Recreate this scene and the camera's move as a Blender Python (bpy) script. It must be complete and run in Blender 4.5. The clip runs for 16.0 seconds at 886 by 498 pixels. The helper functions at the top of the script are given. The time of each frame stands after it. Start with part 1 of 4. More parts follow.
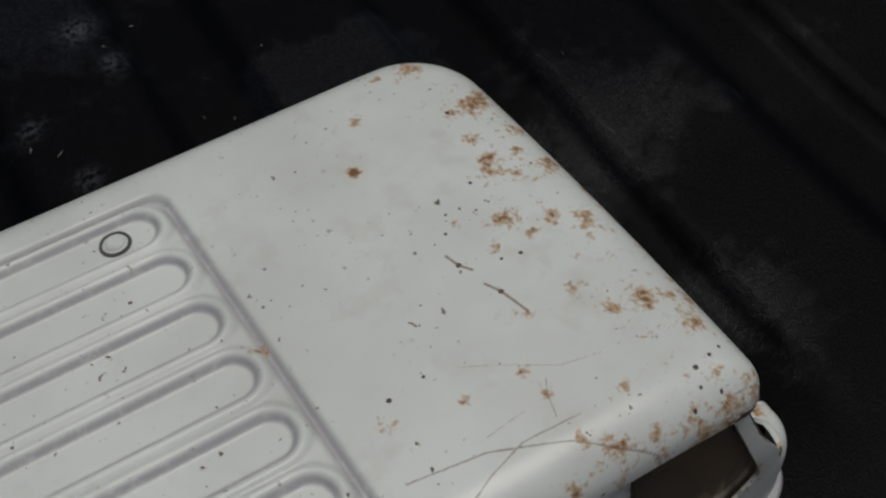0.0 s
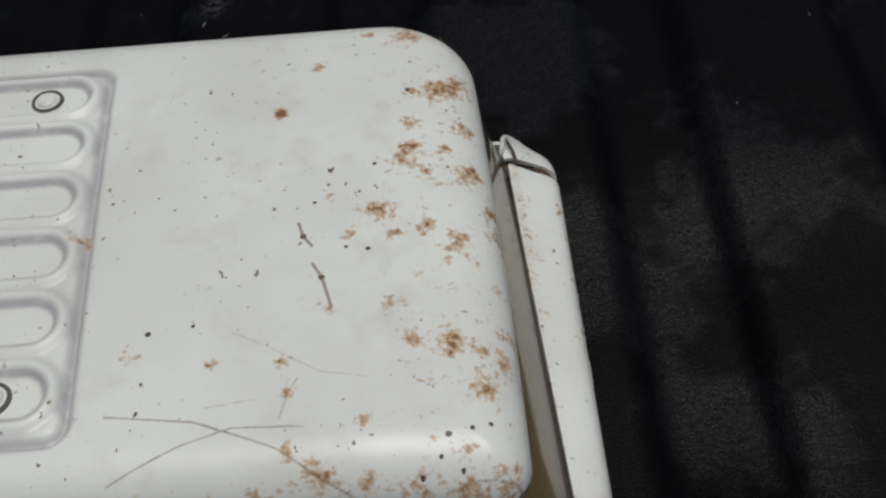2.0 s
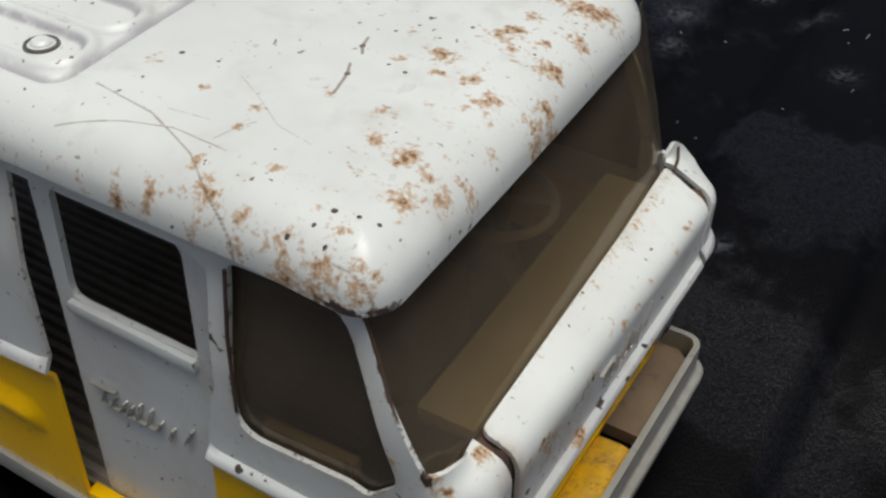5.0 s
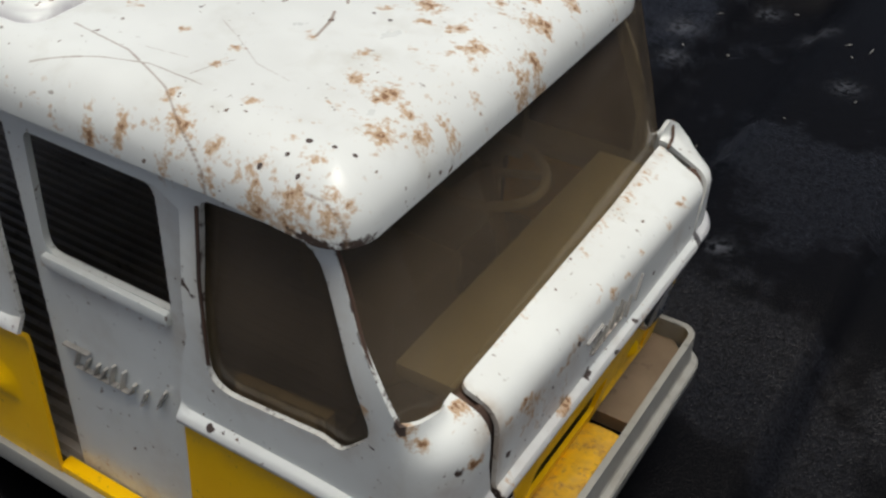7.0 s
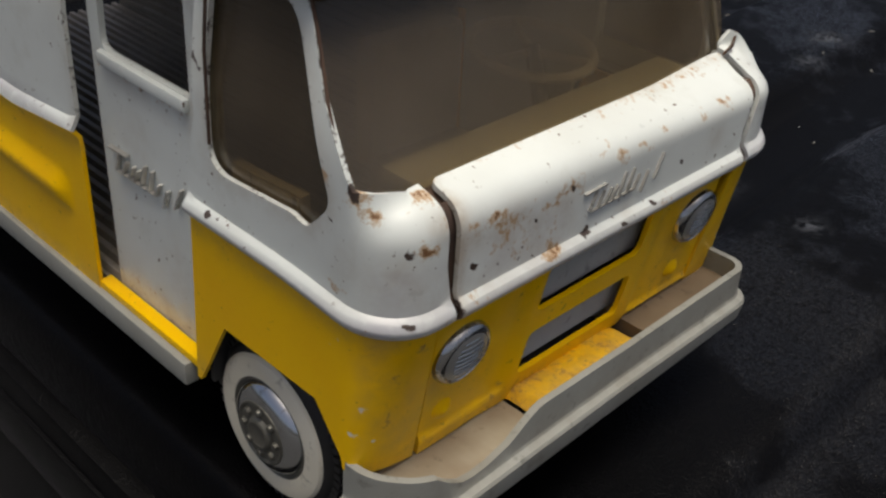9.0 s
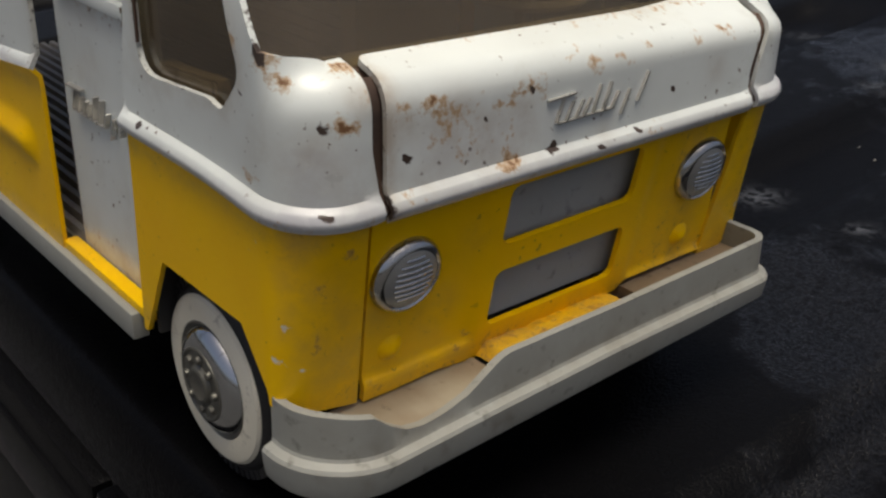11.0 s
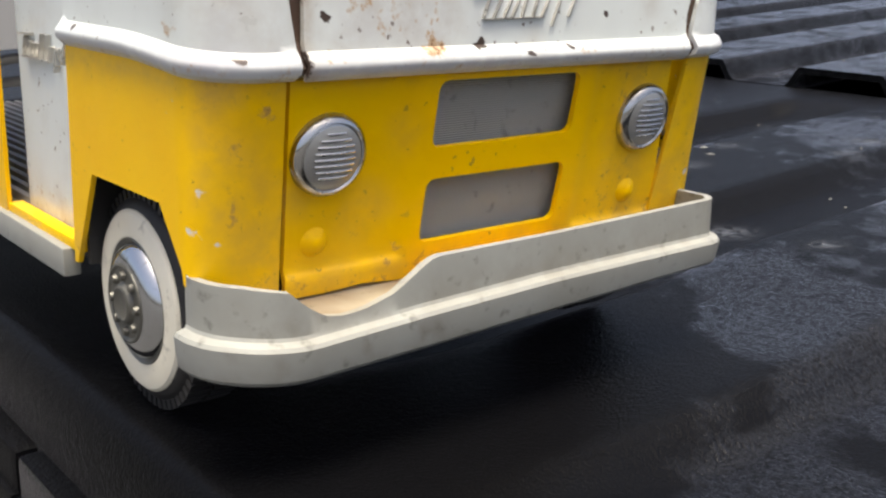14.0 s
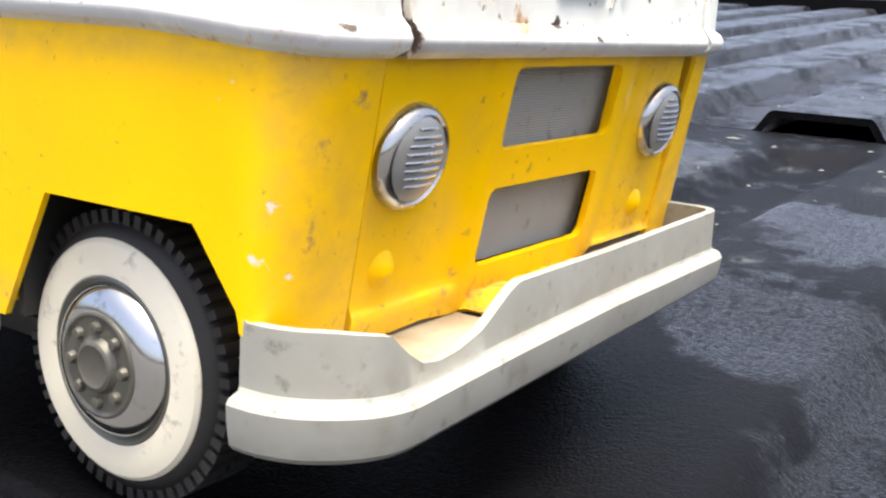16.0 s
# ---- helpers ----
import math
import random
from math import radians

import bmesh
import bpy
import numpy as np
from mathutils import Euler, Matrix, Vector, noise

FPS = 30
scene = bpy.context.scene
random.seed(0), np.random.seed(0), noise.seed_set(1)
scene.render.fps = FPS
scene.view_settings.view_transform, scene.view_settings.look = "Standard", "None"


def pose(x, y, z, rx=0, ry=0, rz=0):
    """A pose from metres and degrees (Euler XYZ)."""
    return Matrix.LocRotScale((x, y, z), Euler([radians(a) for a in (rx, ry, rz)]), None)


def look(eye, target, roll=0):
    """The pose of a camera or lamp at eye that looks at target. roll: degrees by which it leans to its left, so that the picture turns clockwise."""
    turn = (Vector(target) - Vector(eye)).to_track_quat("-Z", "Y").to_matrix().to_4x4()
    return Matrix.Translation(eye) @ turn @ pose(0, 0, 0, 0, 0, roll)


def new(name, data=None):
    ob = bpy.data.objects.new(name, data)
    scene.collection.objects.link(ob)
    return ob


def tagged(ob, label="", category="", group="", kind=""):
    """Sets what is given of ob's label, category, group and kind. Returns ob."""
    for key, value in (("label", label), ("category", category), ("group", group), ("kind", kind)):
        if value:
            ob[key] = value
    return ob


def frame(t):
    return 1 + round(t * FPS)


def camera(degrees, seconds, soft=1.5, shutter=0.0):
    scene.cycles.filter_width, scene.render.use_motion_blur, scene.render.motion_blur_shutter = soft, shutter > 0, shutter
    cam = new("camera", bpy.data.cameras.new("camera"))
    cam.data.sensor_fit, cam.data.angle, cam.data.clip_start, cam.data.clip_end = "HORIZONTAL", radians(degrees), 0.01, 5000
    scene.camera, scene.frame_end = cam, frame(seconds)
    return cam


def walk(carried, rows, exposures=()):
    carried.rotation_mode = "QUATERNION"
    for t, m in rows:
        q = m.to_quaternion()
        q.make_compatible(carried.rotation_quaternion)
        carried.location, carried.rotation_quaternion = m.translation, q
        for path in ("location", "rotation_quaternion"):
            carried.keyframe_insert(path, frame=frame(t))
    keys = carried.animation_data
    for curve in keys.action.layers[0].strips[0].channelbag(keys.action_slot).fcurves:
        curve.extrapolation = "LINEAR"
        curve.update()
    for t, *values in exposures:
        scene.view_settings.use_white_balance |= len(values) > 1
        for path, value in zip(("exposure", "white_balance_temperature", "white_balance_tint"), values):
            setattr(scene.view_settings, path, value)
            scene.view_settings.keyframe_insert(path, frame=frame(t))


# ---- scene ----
U, ZG = 0.084, 0.237          # metres to one unit of the toy's plan, height of the tyre's foot in that plan
LENS = 45.00
cam = camera(LENS, 16.0, soft=2.4)
# seconds, x, y, z in units of the toy's plan, yaw, pitch, roll in degrees
ROWS = [
    (0, -0.8149, -1.7565, 4.3008, -25.147, -50.410, -6.351),
    (0.5, -0.3197, -1.8538, 4.1634, -14.624, -49.768, -8.651),
    (1, 0.1471, -1.9790, 4.0019, -4.385, -47.837, -8.431),
    (1.5, 0.3827, -1.9975, 3.9350, 1.557, -48.169, -6.901),
    (2, 0.3609, -1.9351, 4.0621, 1.026, -49.525, -5.027),
    (2.5, 0.3288, -1.8925, 4.0491, 5.198, -48.949, -6.680),
    (3, 0.6906, -2.0574, 3.9354, 14.731, -46.887, -2.653),
    (3.5, 0.9871, -2.0664, 3.7480, 21.790, -44.616, 0.992),
    (4, 1.3738, -2.1012, 3.6139, 29.029, -41.563, 0.965),
    (4.2, 1.4056, -2.1139, 3.5500, 30.442, -40.795, 0.943),
    (6.3, 1.3989, -2.1514, 3.1657, 29.891, -35.639, 1.737),
    (6.5, 1.3041, -2.1881, 3.1562, 28.182, -35.612, 2.394),
    (7, 1.5017, -2.1629, 3.1119, 31.206, -35.935, 1.974),
    (7.5, 1.6238, -2.3086, 2.9766, 36.009, -34.602, 3.003),
    (8, 1.7327, -2.2695, 2.8405, 38.612, -33.906, 3.456),
    (8.5, 1.8860, -2.2002, 2.7413, 40.005, -33.307, 4.029),
    (9, 2.1338, -2.1655, 2.6264, 43.307, -32.139, 3.556),
    (9.2, 2.1934, -2.1222, 2.5578, 44.678, -31.456, 3.428),
    (11.3, 2.4454, -1.8504, 2.0012, 50.732, -23.974, 1.008),
    (11.5, 2.4956, -1.8462, 1.9642, 51.226, -22.633, 0.904),
    (12, 2.6344, -1.8084, 1.8161, 52.007, -20.788, 0.790),
    (12.5, 2.7062, -1.8061, 1.6892, 52.973, -17.998, 0.757),
    (13, 2.7042, -1.7970, 1.5456, 53.133, -16.273, 1.055),
    (13.5, 2.6943, -1.8086, 1.4350, 53.261, -15.795, 1.024),
    (14, 2.6808, -1.8212, 1.3804, 50.909, -15.224, 1.345),
    (14.5, 2.5460, -1.8589, 1.2699, 44.352, -14.164, 3.160),
    (15, 2.3401, -1.9282, 1.1786, 41.484, -13.462, 3.694),
    (15.5, 2.0416, -1.9789, 1.2144, 37.603, -12.418, 3.909),
    (16, 1.7826, -2.0365, 1.2010, 34.187, -12.543, 3.021),
]


def eye_pose(x, y, z, yaw, pitch, roll):
    m = Euler((radians(90 + pitch), 0, radians(yaw))).to_matrix().to_4x4() @ Matrix.Rotation(radians(roll), 4, "Z")
    return Matrix.Translation((x * U, y * U, (z - ZG) * U)) @ m


EXPOSURES = [(0.0, -0.62, 6480, 8), (1.0, -0.35, 6480, 8), (1.5, -0.22, 6480, 8), (3.5, 0.05, 6480, 8), (4.2, 0.2, 6500, 8), (6.5, 0.5, 6600, 8), (7.5, 0.54, 6700, 8), (8.5, 0.82, 6850, 8), (9.0, 0.68, 6900, 8), (11.5, 0.75, 7000, 8), (12.0, 0.85, 7000, 8), (12.5, 0.97, 7000, 8), (13.0, 1.22, 7000, 8), (13.5, 1.74, 7000, 8), (14.0, 2.18, 7000, 8), (14.5, 2.74, 7000, 8), (15.2, 3.02, 7000, 8), (16.0, 2.95, 7000, 8)]
walk(cam, [(t, eye_pose(*r)) for t, *r in ROWS], EXPOSURES)

# ---- light ----
world = bpy.data.worlds.new("sky")
scene.world = world
world.use_nodes = True
wn = world.node_tree.nodes
sky = wn.new("ShaderNodeTexSky")
sky.sky_type, sky.sun_disc = "NISHITA", False
sky.sun_elevation, sky.sun_rotation = radians(81), radians(120)
sky.air_density, sky.dust_density = 0.6, 6.0
world.node_tree.links.new(sky.outputs[0], wn["Background"].inputs[0])
wn["Background"].inputs[1].default_value = 0.07
sun = new("sun", bpy.data.lights.new("sun", "SUN"))
sun.data.energy, sun.data.angle, sun.data.color = 1.55, radians(34), (1.0, 0.97, 0.92)
sun.matrix_world = look((0.34, -0.17, 2.96), (0, 0, 0))


# ---- materials ----
def material(name, base, rough=0.5, metal=0.0, spec=0.5):
    m = bpy.data.materials.new(name)
    m.use_nodes = True
    b = m.node_tree.nodes["Principled BSDF"]
    b.inputs["Base Color"].default_value = (*base, 1)
    b.inputs["Roughness"].default_value, b.inputs["Metallic"].default_value = rough, metal
    b.inputs["Specular IOR Level"].default_value = spec
    return m


class Graph:
    """Short hand for the nodes of one material."""

    def __init__(self, m):
        self.m, self.t = m, m.node_tree
        self.b = self.t.nodes["Principled BSDF"]
        self.co = self.t.nodes.new("ShaderNodeTexCoord").outputs["Object"]

    def put(self, kind, **ins):
        n = self.t.nodes.new(kind)
        for k, v in ins.items():
            self.join(v, n.inputs[k.replace("_", " ")])
        return n

    def join(self, v, socket):
        if isinstance(v, bpy.types.NodeSocket):
            self.t.links.new(v, socket)
        else:
            socket.default_value = v

    def noise(self, scale, detail=4.0, rough=0.55, stretch=None):
        co = self.co
        if stretch:
            n = self.put("ShaderNodeMapping", Vector=co)
            n.inputs["Scale"].default_value = stretch
            co = n.outputs[0]
        return self.put("ShaderNodeTexNoise", Vector=co, Scale=scale, Detail=detail, Roughness=rough).outputs["Fac"]

    def ramp(self, fac, a, b):
        n = self.put("ShaderNodeMapRange", Value=fac)
        n.inputs["From Min"].default_value, n.inputs["From Max"].default_value = a, b
        return n.outputs[0]

    def math(self, op, a, b=0.0):
        n = self.t.nodes.new("ShaderNodeMath")
        n.operation = op
        self.join(a, n.inputs[0])
        self.join(b, n.inputs[1])
        return n.outputs[0]

    def mix(self, fac, a, b):
        n = self.t.nodes.new("ShaderNodeMix")
        n.data_type = "RGBA"
        self.join(fac, n.inputs[0])
        self.join((*a, 1) if isinstance(a, tuple) else a, n.inputs[6])
        self.join((*b, 1) if isinstance(b, tuple) else b, n.inputs[7])
        return n.outputs[2]

    def attr(self, name):
        n = self.t.nodes.new("ShaderNodeAttribute")
        n.attribute_name = name
        return n.outputs["Fac"]

    def bump(self, height, strength, distance):
        n = self.put("ShaderNodeBump", Height=height, Strength=strength, Distance=distance)
        self.t.links.new(n.outputs[0], self.b.inputs["Normal"])

    def base(self, v):
        self.join(v, self.b.inputs["Base Color"])

    def rough(self, v):
        self.join(v, self.b.inputs["Roughness"])


def paint(name, col, dull, rough=0.32, bare=(0.10, 0.085, 0.08), dirt=1.0):
    """Old enamel: blotches, grime specks everywhere, rust where the mesh carries a rust density, bare scratches."""
    m = material(name, col, rough)
    g = Graph(m)
    c = g.mix(g.ramp(g.noise(28, 3), 0.35, 0.7), col, dull)
    c = g.mix(g.math("MULTIPLY", g.ramp(g.noise(75, 5, 0.6), 0.56, 0.75), 0.35 * dirt), c, tuple(v * k for v, k in zip(dull, (0.74, 0.70, 0.62))))
    smear = g.math("MULTIPLY", g.attr("stain"), g.ramp(g.noise(140, 5, 0.65), 0.30, 0.62))
    c = g.mix(g.math("MULTIPLY", smear, 0.85), c, (0.30, 0.205, 0.12))
    speck = g.math("MULTIPLY", g.ramp(g.noise(520, 2, 0.5), 0.68, 0.73), g.math("MULTIPLY", g.ramp(g.noise(70, 2), 0.43, 0.55), dirt))
    c = g.mix(speck, c, (0.12, 0.08, 0.05))
    # grey mixed in: grime on belt and hood, and the roof's pressed lines
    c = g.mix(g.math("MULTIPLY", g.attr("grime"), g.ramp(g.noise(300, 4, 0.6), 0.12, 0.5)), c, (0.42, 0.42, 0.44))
    dens = g.attr("rust")
    ragged = g.math("SUBTRACT", g.math("ADD", g.math("MULTIPLY", g.noise(760, 4, 0.65), 0.7), g.math("MULTIPLY", g.noise(270, 4), 0.7)), 0.70)
    lim = g.math("ADD", dens, g.math("MULTIPLY", ragged, 2.6))
    some = g.ramp(dens, 0.03, 0.12)
    halo = g.math("MULTIPLY", g.ramp(lim, 0.38, 0.72), some)
    core = g.math("MULTIPLY", g.ramp(lim, 0.80, 1.0), some)
    c = g.mix(g.math("MULTIPLY", halo, 0.76), c, (0.39, 0.22, 0.075))
    c = g.mix(g.math("MULTIPLY", core, 0.9), c, (0.15, 0.062, 0.018))
    worn = g.ramp(g.math("ADD", g.attr("chip"), g.math("MULTIPLY", ragged, 0.8)), 0.36, 0.46)
    c = g.mix(worn, c, bare)
    c = g.mix(g.math("MULTIPLY", g.ramp(g.math("ADD", g.attr("line"), g.math("MULTIPLY", ragged, 0.5)), 0.20, 0.55), 0.75), c, (0.17, 0.105, 0.06))
    g.base(c)
    g.rough(g.math("ADD", g.math("MULTIPLY", g.noise(90, 3), 0.18), g.math("ADD", g.math("MULTIPLY", halo, 0.25), rough - 0.1)))
    g.bump(g.math("SUBTRACT", g.math("MULTIPLY", g.noise(160, 3), 0.5), g.math("MULTIPLY", worn, 0.4)), 0.10, 0.0008)
    return m


def plastic(name, col, dull, rough=0.45, grain=300.0):
    m = material(name, col, rough)
    g = Graph(m)
    c = g.mix(g.ramp(g.noise(35, 4), 0.35, 0.72), col, dull)
    c = g.mix(g.math("MULTIPLY", g.ramp(g.noise(260, 4, 0.6), 0.60, 0.72), 0.55), c, tuple(v * 0.35 for v in dull))
    g.base(c)
    g.rough(g.math("ADD", g.math("MULTIPLY", g.noise(80, 3), 0.3), rough - 0.15))
    g.bump(g.noise(grain, 3), 0.08, 0.0006)
    return m


WHITE = paint("white_enamel", (0.685, 0.725, 0.70), (0.595, 0.625, 0.60), 0.32, (0.055, 0.038, 0.030))
YELLOW = paint("yellow_enamel", (0.92, 0.55, 0.001), (0.88, 0.495, 0.001), 0.36, (0.62, 0.58, 0.50), 0.5)
YELLOW.node_tree.nodes["Principled BSDF"].inputs["Specular IOR Level"].default_value = 0.2
GREY = plastic("grey_plastic", (0.300, 0.306, 0.280), (0.24, 0.236, 0.205))
gg = Graph(GREY)
base_col = gg.b.inputs["Base Color"].links[0].from_socket
streak = gg.math("MULTIPLY", gg.ramp(gg.noise(55, 4, 0.6, (1.0, 1.0, 0.25)), 0.55, 0.72), gg.ramp(gg.noise(420, 4, 0.6), 0.35, 0.60))
base_col = gg.mix(gg.math("MULTIPLY", streak, 0.28), base_col, (0.13, 0.095, 0.06))
gg.base(gg.mix(gg.math("MULTIPLY", gg.attr("grime"), gg.ramp(gg.noise(240, 4, 0.6), 0.25, 0.60)), base_col, (0.075, 0.05, 0.03)))
BEIGE = plastic("dirty_beige_plastic", (0.46, 0.40, 0.29), (0.30, 0.25, 0.17), 0.6)
GRILLE = plastic("grille_grey", (0.385, 0.38, 0.345), (0.335, 0.33, 0.295), 0.5)
INSIDE = plastic("inner_metal", (0.32, 0.29, 0.245), (0.23, 0.20, 0.165), 0.5)
RUBBER = plastic("black_rubber", (0.012, 0.012, 0.013), (0.02, 0.019, 0.018), 0.6)
WHITEWALL = plastic("whitewall_rubber", (0.74, 0.71, 0.60), (0.66, 0.61, 0.48), 0.6)
DULL = plastic("dull_plated_metal", (0.165, 0.165, 0.14), (0.10, 0.095, 0.08), 0.36)
DULL.node_tree.nodes["Principled BSDF"].inputs["Metallic"].default_value = 0.45
CREAM = plastic("cream_plastic", (0.80, 0.77, 0.68), (0.70, 0.66, 0.56), 0.5)
PLATE = plastic("stained_plate", (0.40, 0.355, 0.265), (0.20, 0.14, 0.085), 0.65)
DIRTY_PLATE = plastic("brown_stained_plate", (0.23, 0.175, 0.115), (0.13, 0.09, 0.055), 0.7)
LENS_GREY = plastic("headlight_lens", (0.40, 0.40, 0.385), (0.28, 0.28, 0.265), 0.34)
LENS_GREY.node_tree.nodes["Principled BSDF"].inputs["Metallic"].default_value = 0.45
DASH = plastic("faded_dashboard", (0.56, 0.54, 0.40), (0.46, 0.43, 0.31), 0.6)
RUSTY = plastic("rusty_edge", (0.09, 0.05, 0.03), (0.04, 0.025, 0.02), 0.8)
CHROME = material("chrome", (0.72, 0.72, 0.72), 0.12, 1.0)
gc = Graph(CHROME)
gc.rough(gc.ramp(gc.noise(160, 4), 0.2, 1.6))
gc.base(gc.mix(gc.ramp(gc.noise(220, 4), 0.55, 0.75), (0.46, 0.46, 0.455), (0.18, 0.17, 0.155)))
POLISHED = material("polished_chrome", (0.74, 0.75, 0.76), 0.14, 1.0)
gp = Graph(POLISHED)
gp.rough(gp.ramp(gp.noise(200, 4), 0.0, 4.5))
gp.base(gp.mix(gp.ramp(gp.noise(320, 4), 0.58, 0.74), (0.54, 0.55, 0.56), (0.26, 0.25, 0.22)))
SMOKE = material("smoked_window", (0.085, 0.066, 0.045), 0.4, 0.0, 0.0)
gs = Graph(SMOKE)
gs.base(gs.mix(gs.ramp(gs.noise(45, 4), 0.35, 0.75), (0.108, 0.089, 0.067), (0.158, 0.134, 0.103)))
clear = gs.put("ShaderNodeBsdfTransparent", Color=(0.66, 0.58, 0.44, 1))
haze = gs.t.nodes.new("ShaderNodeMixShader")
haze.inputs[0].default_value = 0.36
gs.t.links.new(clear.outputs[0], haze.inputs[1])
gs.t.links.new(gs.b.outputs[0], haze.inputs[2])
gloss = gs.put("ShaderNodeBsdfGlossy", Color=(1, 1, 1, 1), Roughness=gs.ramp(gs.noise(60, 3), 0.1, 5.0))
shine = gs.t.nodes.new("ShaderNodeMixShader")
facing = gs.put("ShaderNodeLayerWeight", Blend=0.5).outputs["Facing"]
gs.t.links.new(gs.math("ADD", 0.03, gs.math("MULTIPLY", gs.math("POWER", facing, 5.0), 0.8)), shine.inputs[0])
gs.t.links.new(haze.outputs[0], shine.inputs[1])
gs.t.links.new(gloss.outputs[0], shine.inputs[2])
gs.t.links.new(shine.outputs[0], gs.t.nodes["Material Output"].inputs["Surface"])

LINER = material("black_bed_liner", (0.003, 0.003, 0.0034), 0.5, 0.0, 0.2)
gl = Graph(LINER)
ragged = gl.math("SUBTRACT", gl.math("ADD", gl.math("MULTIPLY", gl.noise(95, 5, 0.65), 0.7), gl.math("MULTIPLY", gl.noise(24, 3), 0.7)), 0.7)
patch = gl.ramp(gl.math("ADD", gl.attr("worn"), gl.math("MULTIPLY", ragged, 1.3)), 0.42, 0.66)
grain = gl.noise(1150, 2, 0.6)
pits = gl.noise(430, 3, 0.6)
speck = gl.ramp(grain, 0.42, 0.64)
wear = gl.math("MULTIPLY", patch, gl.math("MULTIPLY", gl.ramp(grain, 0.32, 0.47), gl.ramp(pits, 0.28, 0.50)))
flake = gl.math("MULTIPLY", gl.attr("flake"), gl.ramp(gl.noise(330, 4, 0.7), 0.44, 0.54))
glint = gl.math("MULTIPLY", gl.ramp(gl.noise(1900, 1, 0.5), 0.70, 0.76), gl.math("ADD", 0.07, gl.math("MULTIPLY", patch, 0.06)))
gl.base(gl.mix(gl.math("MAXIMUM", flake, glint), gl.mix(gl.math("MULTIPLY", wear, speck), (0.0013, 0.0013, 0.0016), (0.0046, 0.0049, 0.0062)), (0.06, 0.065, 0.075)))
gl.rough(gl.math("SUBTRACT", 0.56, gl.math("MULTIPLY", wear, 0.24)))
gl.join(gl.math("ADD", 0.02, gl.math("MULTIPLY", wear, gl.math("ADD", 0.01, gl.math("MULTIPLY", speck, 0.05)))), gl.b.inputs["Specular IOR Level"])
gl.join(gl.math("ADD", 0.09, gl.math("MULTIPLY", wear, 0.80)), gl.b.inputs["Sheen Weight"])
gl.join(gl.math("ADD", 0.42, gl.math("MULTIPLY", wear, 0.58)), gl.b.inputs["Coat Weight"])
gl.b.inputs["Coat IOR"].default_value, gl.b.inputs["Coat Roughness"].default_value = 1.22, 0.26
gl.bump(gl.math("ADD", gl.math("MULTIPLY", grain, 0.6), gl.math("ADD", gl.math("MULTIPLY", gl.noise(2600, 1, 0.5), 0.25), gl.math("MULTIPLY", pits, 0.4))), 0.5, 0.0010)
gl.t.links.new(gl.b.inputs["Normal"].links[0].from_socket, gl.b.inputs["Coat Normal"])
gl.b.inputs["Sheen Roughness"].default_value = 0.2
gl.b.inputs["Sheen Tint"].default_value = (0.86, 0.88, 1.0, 1)
ASPHALT = plastic("asphalt", (0.05, 0.05, 0.05), (0.04, 0.04, 0.04), 0.85, 90)


# ---- mesh tools, in units of the toy's plan ----
def part(name, bm, mat, parent=None, label="", smooth=30, world_units=False):
    if not world_units:
        bm.transform(Matrix.Scale(U, 4) @ Matrix.Translation((0, 0, -ZG)))
    me = bpy.data.meshes.new(name)
    bm.to_mesh(me)
    bm.free()
    me.materials.append(mat)
    if smooth:
        me.shade_smooth()
        me.set_sharp_from_angle(angle=radians(smooth))
    ob = new(name, me)
    if parent:
        ob.parent = parent
    if label:
        tagged(ob, label)
    return ob


def inside(pts, poly):
    x, y = pts[:, 0], pts[:, 1]
    hit = np.zeros(len(pts), bool)
    q = np.asarray(poly)
    for (x0, y0), (x1, y1) in zip(q, np.roll(q, -1, 0)):
        if y0 != y1:
            hit ^= ((y0 > y) != (y1 > y)) & (x < (x1 - x0) * (y - y0) / (y1 - y0) + x0)
    return hit


def rounded(poly, r, n=5):
    """A polygon with its corners rounded; r is one radius or one a corner."""
    out, m = [], len(poly)
    for i, p in enumerate(poly):
        rr = r[i] if isinstance(r, (list, tuple)) else r
        p = Vector(p)
        if rr <= 0:
            out.append(tuple(p))
            continue
        a, b = (Vector(poly[i - 1]) - p), (Vector(poly[(i + 1) % m]) - p)
        rr = min(rr, a.length * 0.45, b.length * 0.45)
        pa, pb = p + a.normalized() * rr, p + b.normalized() * rr
        for k in range(n + 1):
            t = k / n
            out.append(tuple(pa * (1 - t) ** 2 + p * 2 * t * (1 - t) + pb * t * t))
    return out


def split(poly, step):
    out = []
    for a, b in zip(poly, poly[1:] + poly[:1]):
        n = max(1, math.ceil(math.dist(a, b) / step))
        out += [(a[0] + (b[0] - a[0]) * k / n, a[1] + (b[1] - a[1]) * k / n) for k in range(n)]
    return out


